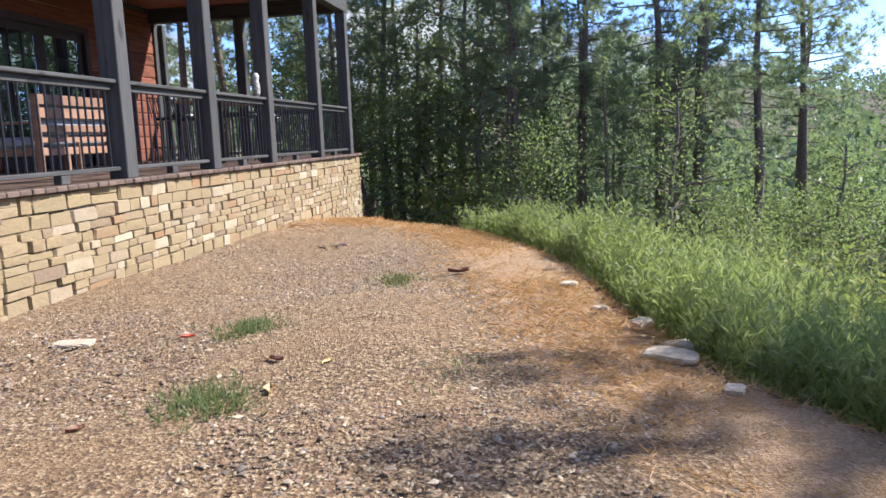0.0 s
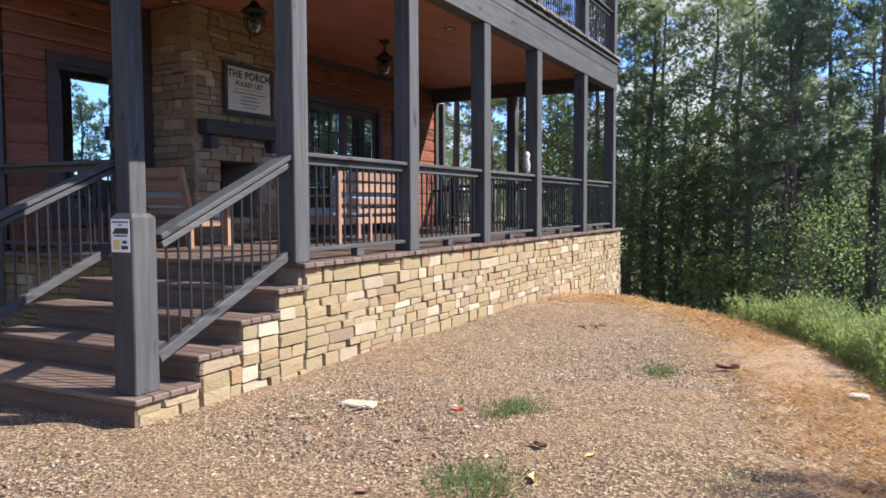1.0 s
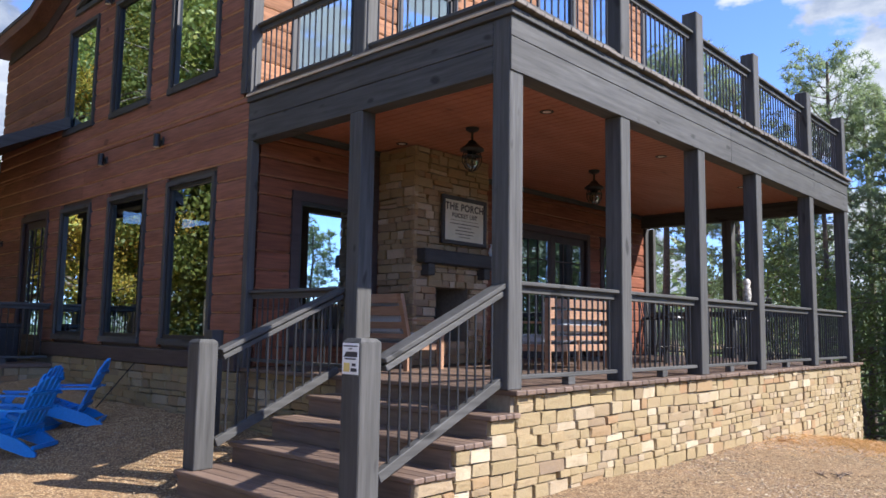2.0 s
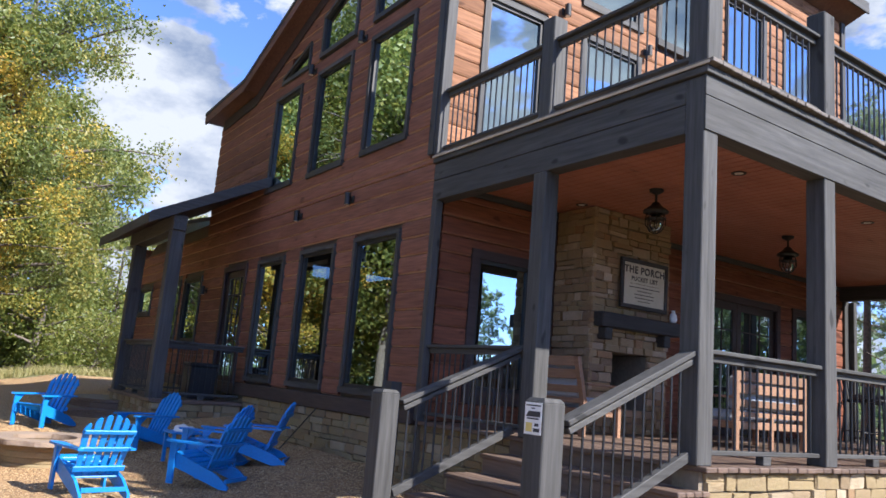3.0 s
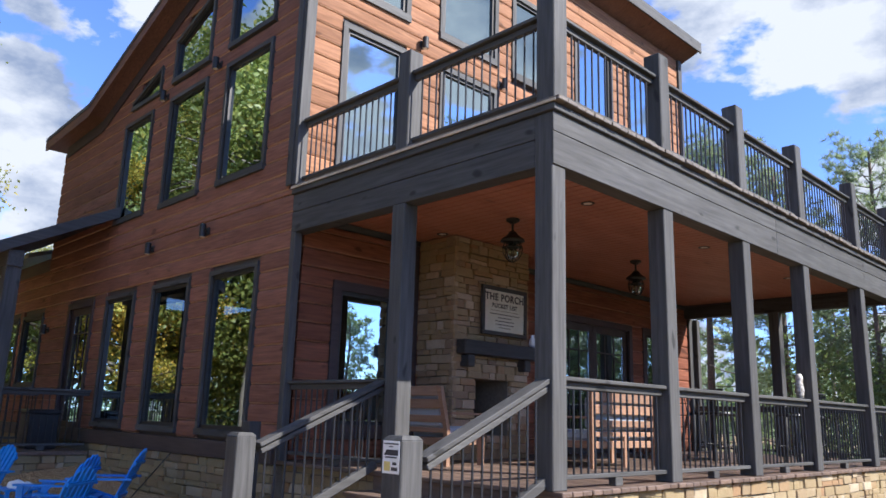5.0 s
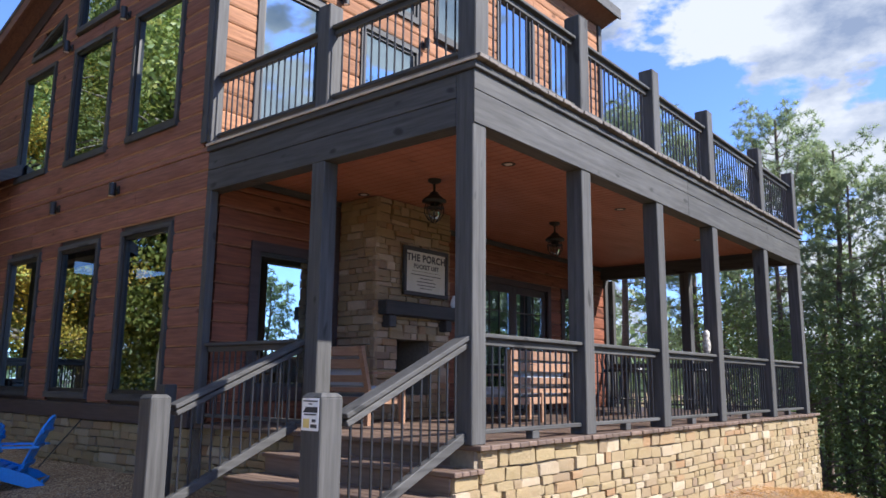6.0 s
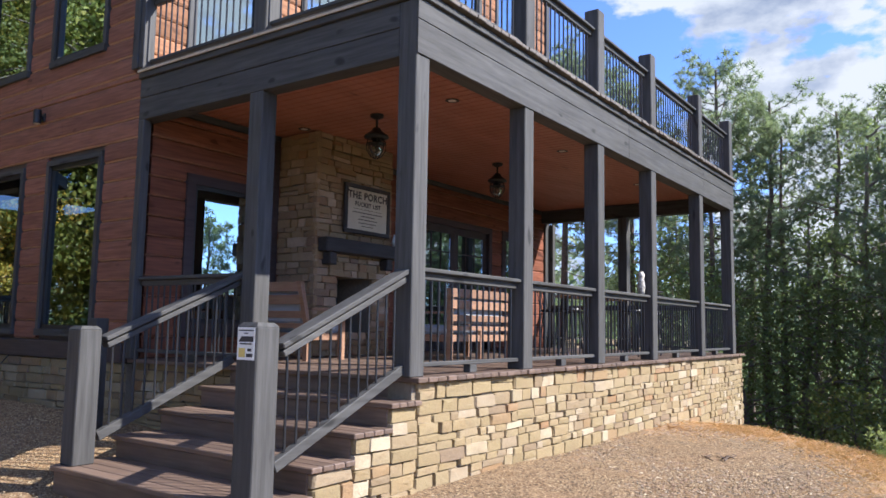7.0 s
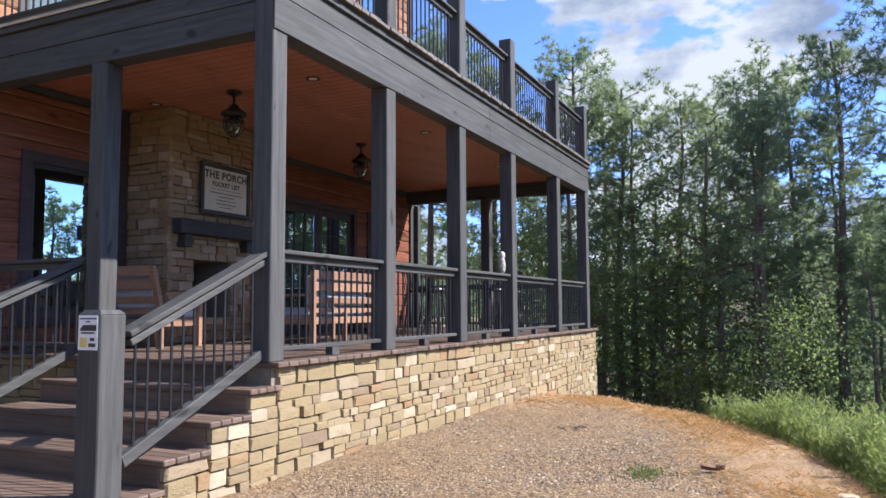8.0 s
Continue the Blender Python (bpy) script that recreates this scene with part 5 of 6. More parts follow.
pit = empty("fire_pit", (-7.75, -3.58, land1(-7.75, -3.58)), "round stone fire pit with a wide flat cap", "fire pit")
bm = bmesh.new()
lathe(bm, [(0.5, -0.15), (0.5, 0.28), (0.38, 0.28), (0.38, 0.0)], 32)
part("core", bm, mortar, pit)
rng = random.Random(8)
for k in range(5):
    a0, a1 = 2 * math.pi * k / 5 + 0.3, 2 * math.pi * (k + 1) / 5 + 0.294
    bm = bmesh.new()
    arc = np.linspace(a0, a1, 14)
    rim = [0.725 + 0.03 * math.sin(3 * a + 1) + 0.016 * math.sin(11 * a + k) for a in arc]
    flat = [(r * math.cos(a), r * math.sin(a)) for a, r in zip(arc, rim)] + [(0.39 * math.cos(a), 0.39 * math.sin(a)) for a in reversed(arc)]
    prism(bm, flat, "z", 0.295, 0.365 + rng.uniform(-0.003, 0.003))
    bmesh.ops.bevel(bm, geom=bm.edges[:], offset=0.008, segments=2, affect="EDGES", clamp_overlap=True)
    part("cap_stone", bm, cap_stone_m, pit)
for row in range(5):
    bm = bmesh.new()
    r = 0.535 + 0.012 * math.sin(2.2 * row)
    lathe(bm, [(0.47, -0.10 + 0.079 * row), (r - 0.006, -0.10 + 0.079 * row), (r, -0.08 + 0.079 * row), (r - 0.002, -0.04 + 0.079 * row), (r - 0.01, -0.024 + 0.079 * row), (0.47, -0.024 + 0.079 * row)], 40)
    part("stone_ring", bm, ledge, pit)
bm = bmesh.new()
lathe(bm, [(0.37, 0.04), (0.37, 0.06)], 24)
part("ash_bed", bm, flue_black, pit)

rocking_chair((-6.26, -5.34, land1(-6.26, -5.34) + 0.01), 197, "black slatted rocking chair on the gravel", metal_black)

table = empty("side_table", (-7.35, -1.85, land1(-7.35, -1.85) + 0.01), "small blue slatted side table with a cloth", "table")
for k in range(5):
    bm = bmesh.new()
    box(bm, -0.24, -0.24 + 0.098 * k, 0.42, 0.24, -0.24 + 0.098 * k + 0.088, 0.445, 0.005)
    part("slat", bm, blue, table)
for x in (-0.22, 0.17):
    for y in (-0.22, 0.17):
        bm = bmesh.new()
        box(bm, x, y, 0, x + 0.05, y + 0.05, 0.418, 0.004)
        part("leg", bm, blue, table)
bm = bmesh.new()
bmesh.ops.create_icosphere(bm, subdivisions=3, radius=0.16)
for v in bm.verts:
    w = noise.noise(v.co * 9) * 0.05
    v.co = Vector((v.co.x * (1.1 + w * 3), v.co.y * (0.9 + w * 3), max(0.0, v.co.z * 0.55 + w)))
cloth = shape("cloth", bm, white_cloth, "crumpled white cloth lying on the side table", "cloth", smooth=True)
cloth.matrix_basis = pose(-7.35, -1.85, land1(-7.35, -1.85) + 0.457)

# a slim post left of the stairs, and a hose rod leaning at the base
yard_post = empty("yard_post", (-3.92, -0.5, land1(-3.92, -0.5) - 0.02), "short weathered grey post beside the stairs", "post")
bm = bmesh.new()
box(bm, -0.075, -0.075, 0, 0.075, 0.075, 1.35 - land1(-3.92, -0.5), 0.008)
part("shaft", bm, stain_z, yard_post)
bm = bmesh.new()
rod(bm, (-7.15, -0.45, land1(-7.15, -0.45)), (-6.85, -0.045, 0.83), 0.009, n=6)
shape("leaning_rod", bm, metal_black, "thin black rod leaning on the stone base", "rod")


def field_stone(x, y, sx, sy, sz, turn, label, seed, sink=0.35):
    bm = bmesh.new()
    bmesh.ops.create_icosphere(bm, subdivisions=3, radius=1.0)
    for v in bm.verts:
        c = v.co
        p = Vector((math.copysign(abs(c.x) ** 0.6, c.x), math.copysign(abs(c.y) ** 0.6, c.y), math.copysign(abs(c.z) ** 0.45, c.z)))
        k = 1 + 0.22 * noise.noise(c * 1.7 + Vector((seed, 0, 0))) + 0.05 * noise.noise(c * 7 + Vector((seed, 3, 0)))
        v.co = Vector((p.x * sx * k, p.y * sy * k, p.z * sz * (1 + 0.3 * noise.noise(c * 2.5 + Vector((0, seed, 0))))))
    ob = shape("field_stone", bm, slab_stone, label, "stone", group="loose field stones")
    ob.matrix_basis = pose(x, y, land1(x, y) + sz * (1 - 2 * sink), 0, 0, turn)


field_stone(0.98, -0.54, 0.13, 0.075, 0.014, 10, "flat pale stone lying on the gravel", 1, 0.42)
field_stone(4.74, -0.72, 0.155, 0.105, 0.022, -35, "large flat pale stone at the edge of the slope", 2)
field_stone(4.84, -0.42, 0.10, 0.08, 0.04, 20, "pale broken stone at the edge of the slope", 3)
field_stone(4.66, -0.02, 0.08, 0.06, 0.03, 50, "pale broken stone at the edge of the slope", 4)
field_stone(4.22, 1.2, 0.07, 0.05, 0.03, 0, "pale broken stone at the edge of the slope", 5)
field_stone(4.95, -1.3, 0.06, 0.05, 0.03, 70, "pale broken stone at the edge of the slope", 6)
field_stone(4.42, 0.35, 0.05, 0.04, 0.025, 15, "small pale stone at the edge of the slope", 7)


def twig_heap(x, y, size, seed, material=bark_pine, label="small heap of dry brown twigs and bark"):
    rng = random.Random(seed)
    bm = bmesh.new()
    for k in range(16):
        a, r = rng.uniform(0, 6.28), rng.uniform(0, size)
        p = Vector((r * math.cos(a), r * math.sin(a), rng.uniform(0.005, 0.03)))
        q = p + Vector((rng.uniform(-size, size), rng.uniform(-size, size), rng.uniform(-0.005, 0.05)))
        rod(bm, p, q, 0.006, 0.003, 5)
    ob = shape("twig_heap", bm, material, label, "twigs", group="twig heaps")
    ob.matrix_basis = pose(x, y, land1(x, y) + 0.005)


twig_heap(1.60, 3.44, 0.16, 1)
twig_heap(0.34, 5.72, 0.2, 2, straw_m, "small heap of yellow straw beside the stone base")


def fallen_leaf(x, y, size, turn, material, label):
    """One curled dry leaf lying on the gravel."""
    bm = bmesh.new()
    rows = []
    for k in range(7):
        u = k / 6 - 0.5
        w = 0.30 * math.cos(u * 2.7) * (1 + 0.35 * math.sin(9 * u))
        rows.append([bm.verts.new((size * u * 1.3, size * w * v, size * (0.10 + 0.35 * u * u + 0.22 * v * v))) for v in (-1, 0, 1)])
    for p, q in zip(rows, rows[1:]):
        for k in range(2):
            bm.faces.new((p[k], p[k + 1], q[k + 1], q[k]))
    rod(bm, (-size * 0.62, 0, size * 0.16), (-size * 1.0, 0.01, 0.004), 0.0015, n=4)
    ob = shape("fallen_leaf", bm, material, label, "leaf", group="fallen leaves")
    ob.matrix_basis = pose(x, y, land1(x, y) + 0.004, 0, 0, turn)


leaf_red, leaf_brown, leaf_yellow = plain("red_leaf", (0.50, 0.07, 0.03), 0.6), plain("brown_leaf", (0.19, 0.085, 0.05), 0.7), plain("yellow_leaf", (0.55, 0.36, 0.12), 0.6)
for x, y, size, turn, material, label in (
        (1.72, -0.42, 0.07, 30, leaf_red, "bright red fallen leaf on the gravel"),
        (2.50, -0.88, 0.08, -20, leaf_brown, "curled brown fallen leaf on the gravel"),
        (2.82, -0.92, 0.07, 70, leaf_yellow, "pale yellow fallen leaf on the gravel"),
        (2.66, -1.40, 0.09, 110, leaf_yellow, "pale yellow fallen leaf on the gravel"),
        (3.24, 1.76, 0.15, 15, leaf_brown, "curled brown fallen leaf on the gravel"),
        (1.95, -1.95, 0.07, 50, leaf_brown, "curled brown fallen leaf on the gravel")):
    fallen_leaf(x, y, size, turn, material, label)


# ---------- plants ----------
def blades(rng, centres, dirs, length, width, per, cone):
    """Thin triangles that fan out from each centre about its direction."""
    n = len(centres) * per
    c = np.repeat(centres, per, 0)
    d = np.repeat(dirs, per, 0) + rng.normal(0, cone, (n, 3))
    d /= np.linalg.norm(d, axis=1, keepdims=True) + 1e-9
    s = np.cross(d, rng.normal(0, 1, (n, 3)))
    s /= np.linalg.norm(s, axis=1, keepdims=True) + 1e-9
    ln = length * rng.uniform(0.6, 1.15, (n, 1))
    w = width * rng.uniform(0.7, 1.3, (n, 1))
    v = np.stack([c - s * w / 2, c + s * w / 2, c + d * ln], 1).reshape(-1, 3)
    return v, np.arange(3 * n).reshape(-1, 3)


def leaves(rng, centres, dirs, length, width):
    """Folded diamond leaves."""
    n = len(centres)
    d = dirs / (np.linalg.norm(dirs, axis=1, keepdims=True) + 1e-9)
    s = np.cross(d, rng.normal(0, 1, (n, 3)))
    s /= np.linalg.norm(s, axis=1, keepdims=True) + 1e-9
    up = np.cross(s, d)
    ln = length * rng.uniform(0.6, 1.2, (n, 1))
    w = width * rng.uniform(0.7, 1.2, (n, 1))
    p0, p2 = centres, centres + d * ln
    p1 = centres + d * ln * 0.5 + s * w / 2 + up * w * 0.2
    p3 = centres + d * ln * 0.5 - s * w / 2 + up * w * 0.2
    v = np.stack([p0, p1, p2, p3], 1).reshape(-1, 3)
    k = 4 * np.arange(n)[:, None]
    return v, np.concatenate([k + np.array([[0, 1, 2]]), k + np.array([[0, 2, 3]])], 0)


def tube(points, radii, n=6):
    """Verts and triangles of a tapering tube along points."""
    pts = np.asarray(points, float)
    vs, ts = [], []
    for k, p in enumerate(pts):
        d = pts[min(k + 1, len(pts) - 1)] - pts[max(k - 1, 0)]
        d /= np.linalg.norm(d) + 1e-9
        a = np.cross(d, (0.3, 0.9, 0.1) if abs(d[2]) > 0.8 else (0, 0, 1))
        a /= np.linalg.norm(a) + 1e-9
        b = np.cross(d, a)
        for i in range(n):
            t = 2 * math.pi * i / n
            vs.append(p + radii[k] * (math.cos(t) * a + math.sin(t) * b))
    for k in range(len(pts) - 1):
        for i in range(n):
            p, q, r, s = k * n + i, k * n + (i + 1) % n, (k + 1) * n + (i + 1) % n, (k + 1) * n + i
            ts += [(p, q, r), (p, r, s)]
    return np.array(vs), np.array(ts)


class Heap:
    def __init__(self):
        self.v, self.t, self.n = [], [], 0

    def add(self, v, t):
        self.v.append(v), self.t.append(t + self.n)
        self.n += len(v)

    def mesh(self, name, material):
        return tri_mesh(name, np.concatenate(self.v), np.concatenate(self.t), material)


def pine(seed, height, bare=0.3, limbs=40, reach=2.3, per=46, thick=0.019, label="tall pine with dark trunk and clumped needle crown"):
    """A pine: rising limbs that carry rounded clumps, each made of many small tufts of needles."""
    rng = np.random.default_rng(seed)
    top = empty("pine_tree", (0, 0, 0), label, "tree", "pine woods")
    wood_, crown = Heap(), Heap()
    zs = np.linspace(0, height, 9)
    bend = np.cumsum(rng.normal(0, 0.07, (9, 2)), 0)
    r0 = 0.011 * height + 0.02
    spine = np.column_stack([bend, zs])
    wood_.add(*tube(spine, [r0 * (1 - 0.86 * z / height) + 0.012 for z in zs], 8))
    tips, ways = [], []
    for k in range(limbs):
        f = bare + (0.985 - bare) * ((k + rng.uniform(0, 1)) / limbs) ** 0.7
        z = f * height
        a = k * 2.4 + rng.uniform(-0.7, 0.7)
        g = (f - bare) / (1 - bare)
        ln = reach * (0.22 + 0.78 * math.sin(math.pi * (0.25 + 0.69 * g)) ** 0.8) * rng.uniform(0.5, 1.08)
        base = np.array([np.interp(z, zs, spine[:, 0]), np.interp(z, zs, spine[:, 1]), z])
        rise = rng.uniform(-0.15, 0.3) + 0.9 * max(0, g - 0.45)
        out = np.array([math.cos(a), math.sin(a), 0.0])
        side = np.array([-math.sin(a), math.cos(a), 0.0])
        st = np.linspace(0, 1, 5)
        pts = np.array([base + s * ln * (out + np.array([0, 0, rise - 0.10 * math.sin(3 * s) + 0.22 * s * s])) for s in st])
        wood_.add(*tube(pts, [0.026 * (1 - 0.8 * s) * (0.5 + ln / reach / 2) for s in st], 4))
        for s in (1.0, 0.78, 0.56) if g > 0.16 or rng.random() < 0.4 else (1.0,):
            p = np.array([np.interp(s, st, pts[:, i]) for i in range(3)]) + side * rng.uniform(-0.42, 0.42) * (1.3 - s) * ln / reach
            r = rng.uniform(0.26, 0.46) * (0.65 + 0.35 * ln / reach)
            for _ in range(8):
                way = rng.normal(0, 1, 3) + [0, 0, 0.35]
                way /= np.linalg.norm(way)
                tips.append(p + way * r * rng.uniform(0.45, 1.0) * [1, 1, 0.72]), ways.append(way)
            wood_.add(*tube(np.array([p, tips[-1]]), [0.008, 0.004], 3))
    for f in np.linspace(0.88, 1.0, 6):
        c = np.array([np.interp(f * height, zs, spine[:, i]) for i in range(3)])
        for _ in range(5):
            way = rng.normal(0, 1, 3) + [0, 0, 0.5]
            way /= np.linalg.norm(way)
            tips.append(c + way * 0.28), ways.append(way)
    n = len(tips) * per
    C, W = np.repeat(np.array(tips), per, 0), np.repeat(np.array(ways), per, 0)
    D = rng.normal(0, 1, (n, 3))
    D = D / np.linalg.norm(D, axis=1, keepdims=True) + 0.35 * W + [0, 0, 0.2]
    crown.add(*blades(rng, C, D, 0.20, thick, 1, 0.12))
    for nm, hp, mt in (("trunk", wood_, bark_pine), ("crown", crown, needles)):
        ob = new(nm, hp.mesh(nm, mt))
        ob.parent = top
    return top


def broadleaf(seed, height, spread_r, n_leaf, leaf_mat, low=0.18, label="broadleaf tree with green leaves turning yellow", size=0.17, bark=None, name="oak_tree", group="broadleaf trees", tight=1.0, stout=0.017, limbs=0):
    rng = np.random.default_rng(seed)
    top = empty(name, (0, 0, 0), label, "tree", group)
    wood_, crown = Heap(), Heap()
    zs = np.linspace(0, height * 0.9, 8)
    bend = np.cumsum(rng.normal(0, 0.10, (8, 2)), 0)
    spine = np.column_stack([bend, zs])
    r0 = stout * height
    wood_.add(*tube(spine, [r0 * (1 - 0.88 * z / height) for z in zs], 8))
    clumps = []
    for k in range(limbs or int(24 + height)):
        f = low + (0.95 - low) * rng.uniform(0, 1)
        z = f * height
        a = rng.uniform(0, 2 * math.pi)
        prof = math.sin(math.pi * min(1, max(0.05, (f - low + 0.12) / (1.08 - low)))) ** 0.6
        ln = spread_r * prof * rng.uniform(0.55, 1.1)
        base = np.array([np.interp(z, zs, spine[:, 0]), np.interp(z, zs, spine[:, 1]), z])
        pts = np.array([base + np.array([math.cos(a) * ln * s, math.sin(a) * ln * s, ln * (0.5 * s - 0.25 * s * s) + 0.08 * math.sin(5 * s + k)]) for s in np.linspace(0, 1, 6)])
        wood_.add(*tube(pts, [0.4 * r0 * (1 - f * 0.6) * (1 - 0.85 * s) + 0.006 for s in np.linspace(0, 1, 6)], 5))
        for s in rng.uniform(0.35, 1.05, 5):
            clumps.append(np.array([np.interp(min(s, 1), np.linspace(0, 1, 6), pts[:, i]) for i in range(3)]) + rng.normal(0, 0.35, 3))
    clumps = np.array(clumps)
    pick = rng.integers(0, len(clumps), n_leaf)
    c = clumps[pick] + rng.normal(0, 1, (n_leaf, 3)) * np.array([0.42, 0.42, 0.30]) * (0.6 + spread_r / 8) * tight
    d = rng.normal(0, 1, (n_leaf, 3)) + np.array([0, 0, -0.35])
    crown.add(*leaves(rng, c, d, size, size * 0.62))
    for nm, hp, mt in (("trunk", wood_, bark or bark_oak), ("crown", crown, leaf_mat)):
        ob = new(nm, hp.mesh(nm, mt))
        ob.parent = top
    return top


def plant_row(proto, spots, scale=(0.85, 1.15), seed=0, sink=0.15):
    rng = random.Random(seed)
    for n, (x, y, *s) in enumerate(spots):
        k = s[0] if s else rng.uniform(*scale)
        z = land1(x, y) - sink
        t = rng.uniform(0, 360)
        if n == 0:
            proto.matrix_basis = pose(x, y, z, 0, 0, t)
            proto.scale = (k, k, k)
        else:
            ob = copy_thing(proto, pose(x, y, z, 0, 0, t))
            ob.scale = (k, k, k)


# woods below the slope, beyond the porch and to the right of it
def woods_spots(seed, n, near, far, yaw0, yaw1, gap=1.5, clear=True):
    """Scattered spots seen from the yard between two bearings (degrees left of +y)."""
    rng, out = random.Random(seed), []
    while len(out) < n:
        r = math.sqrt(rng.uniform(near ** 2, far ** 2))
        a = radians(rng.uniform(yaw0, yaw1))
        x, y = 4.0 - r * math.sin(a), -5.2 + r * math.cos(a)
        seen = math.degrees(math.atan2(y + 5.2, x + 12.4))
        if clear and 34.5 < seen < 44:
            continue
        if y < 15.0 and x < 3.4 or (-20 < x < 1.5 and y < 16.5):
            continue
        if all((x - p) ** 2 + (y - q) ** 2 > gap ** 2 for p, q in out):
            out.append((x, y))
    return out


PINES = [pine(21, 13.0, 0.32, 36, 2.2, 10, 0.042), pine(22, 12.0, 0.25, 38, 2.3, 10, 0.042), pine(23, 14.0, 0.42, 32, 2.1, 10, 0.042), pine(24, 10.5, 0.18, 36, 2.1, 10, 0.042), pine(25, 13.0, 0.30, 38, 2.4, 10, 0.042)]
FINE = [pine(26, 13.0, 0.42, 46, 2.0, 20), pine(27, 12.0, 0.36, 46, 2.1, 20), pine(28, 14.0, 0.48, 44, 2.0, 20), pine(29, 17.0, 0.72, 24, 2.4, 24, 0.019, "tall straight pine with a long bare trunk")]
fine = [[] for _ in FINE]
fine[3].append((8.35, 18.4, 1.12))
groups = [[] for _ in PINES]
for n, p in enumerate([(x, y, 0.66 + 0.24 * ((7 * k) % 10) / 10) for k, (x, y) in enumerate(woods_spots(4, 16, 20, 30, -13, 26, 2.0))] + woods_spots(5, 14, 30, 50, -14, 42, 2.6)):
    groups[n % len(PINES)].append(p)
# pines on the slope that shade the corner of the yard
for kind, x, y, tip in [(0, 15.65, 4.6, 10.2), (4, 16.8, 3.5, 10.5), (3, 24.2, 22.6, 7.1), (3, 25.6, 23.2, 6.2), (3, 22.9, 24.2, 4.9)]:
    groups[kind].append((x, y, (tip - land1(x, y) + 0.15) / (13.0, 12.0, 14.0, 10.5, 13.0)[kind]))
# others over the slope outside the picture
for n, p in enumerate([(17.5, -9.0), (22, -3.0), (26, -12), (20.0, -16.0)]):
    groups[n % len(PINES)].append(p)
# the crowns that stand clear of the balcony and the woods' edge, by the height of their tips
for kind, x, y, tip in [(0, -5.3, 19.0, 10.3), (2, -8.0, 19.0, 12.2), (4, -6.8, 19.6, 11.9), (1, -2.3, 19.0, 10.5), (4, -0.9, 18.2, 9.0), (1, 2.85, 17.8, 8.9), (2, 0.62, 18.7, 8.35), (0, 1.75, 20.6, 8.6), (3, 5.0, 16.8, 9.0), (1, 6.9, 17.6, 10.0), (0, 2.9, 15.6, 6.6), (4, 10.4, 19.5, 9.6), (0, 8.9, 20.4, 10.4), (2, 12.0, 20.6, 9.4), (0, 9.6, 25.5, 11.5), (1, 13.2, 24.2, 9.2)]:
    fine[kind % 3].append((x, y, (tip - land1(x, y) + 0.15) / (13.85, 12.85, 14.85)[kind % 3]))
for n, (proto, spots) in enumerate(zip(PINES + FINE, groups + fine)):
    plant_row(proto, spots, (0.85, 1.15), n)

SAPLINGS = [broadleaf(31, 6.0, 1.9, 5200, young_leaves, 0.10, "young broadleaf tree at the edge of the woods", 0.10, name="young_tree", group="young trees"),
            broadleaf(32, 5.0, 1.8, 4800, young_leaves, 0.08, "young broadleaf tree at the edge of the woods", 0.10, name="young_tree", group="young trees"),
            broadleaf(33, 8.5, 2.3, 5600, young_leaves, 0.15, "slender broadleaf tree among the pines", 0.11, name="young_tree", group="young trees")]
spots = woods_spots(9, 7, 18, 27, -13, 24, 2.2) + woods_spots(10, 12, 17, 30, -32, -13, 1.8, False)
spots += [(0.42, 17.4, 1.30), (1.45, 18.0, 1.26), (-1.2, 16.6, 0.95), (4.2, 18.4, 0.9), (2.1, 15.9, 0.72), (-3.9, 18.6, 1.25)]
for n, proto in enumerate(SAPLINGS):
    plant_row(proto, spots[n::3], (0.8, 1.1), 40 + n)

# broadleaf trees beyond the yard on the chairs' side and behind the camera, seen in the panes
OAKS = [broadleaf(41, 15.5, 5.0, 16000, oak_leaves, 0.16, size=0.235, tight=0.85), broadleaf(42, 13.5, 4.4, 18000, gold_leaves, 0.2, "broadleaf tree with yellow and orange leaves", 0.18), broadleaf(43, 14.0, 4.6, 14000, oak_leaves, 0.08, size=0.215, tight=0.85)]
NEAR = [broadleaf(44, 15.5, 5.2, 50000, near_oak_leaves, 0.14, size=0.145, tight=0.62, stout=0.021, limbs=70), broadleaf(45, 13.5, 4.6, 42000, near_gold_leaves, 0.16, "broadleaf tree with yellow and orange leaves", 0.125, tight=0.62, limbs=60)]
plant_row(NEAR[0], [(-24.3, -4.05, 0.98)], seed=51)
plant_row(NEAR[1], [(-22.6, -5.6, 0.92)], seed=52)
plant_row(OAKS[0], [(-20.5, -8.9, 1.0), (-27.5, -9.6, 1.1), (-38, -2, 1.1), (-45, -4, 1.25), (-15.5, -10.8, 1.1), (-2, -24, 1.1), (-29, -14.5, 1.45), (-35, -10, 1.3), (-24.0, -11.8, 1.25)], seed=51)
plant_row(OAKS[1], [(-9, -21, 0.95)], seed=52)
plant_row(OAKS[2], [(-31, -4.9, 1.0), (-24.2, -7.9, 1.0), (-22.5, -10.6, 1.0), (-37, -0.6, 0.95), (-44, 0.5, 1.0), (-45, 4.5, 0.8), (-50, 2.0, 0.95), (-43, 7.5, 0.88), (-51, -6.0, 1.3), (-14, -13.5, 1.15), (-19, -15, 1.45)], seed=53)

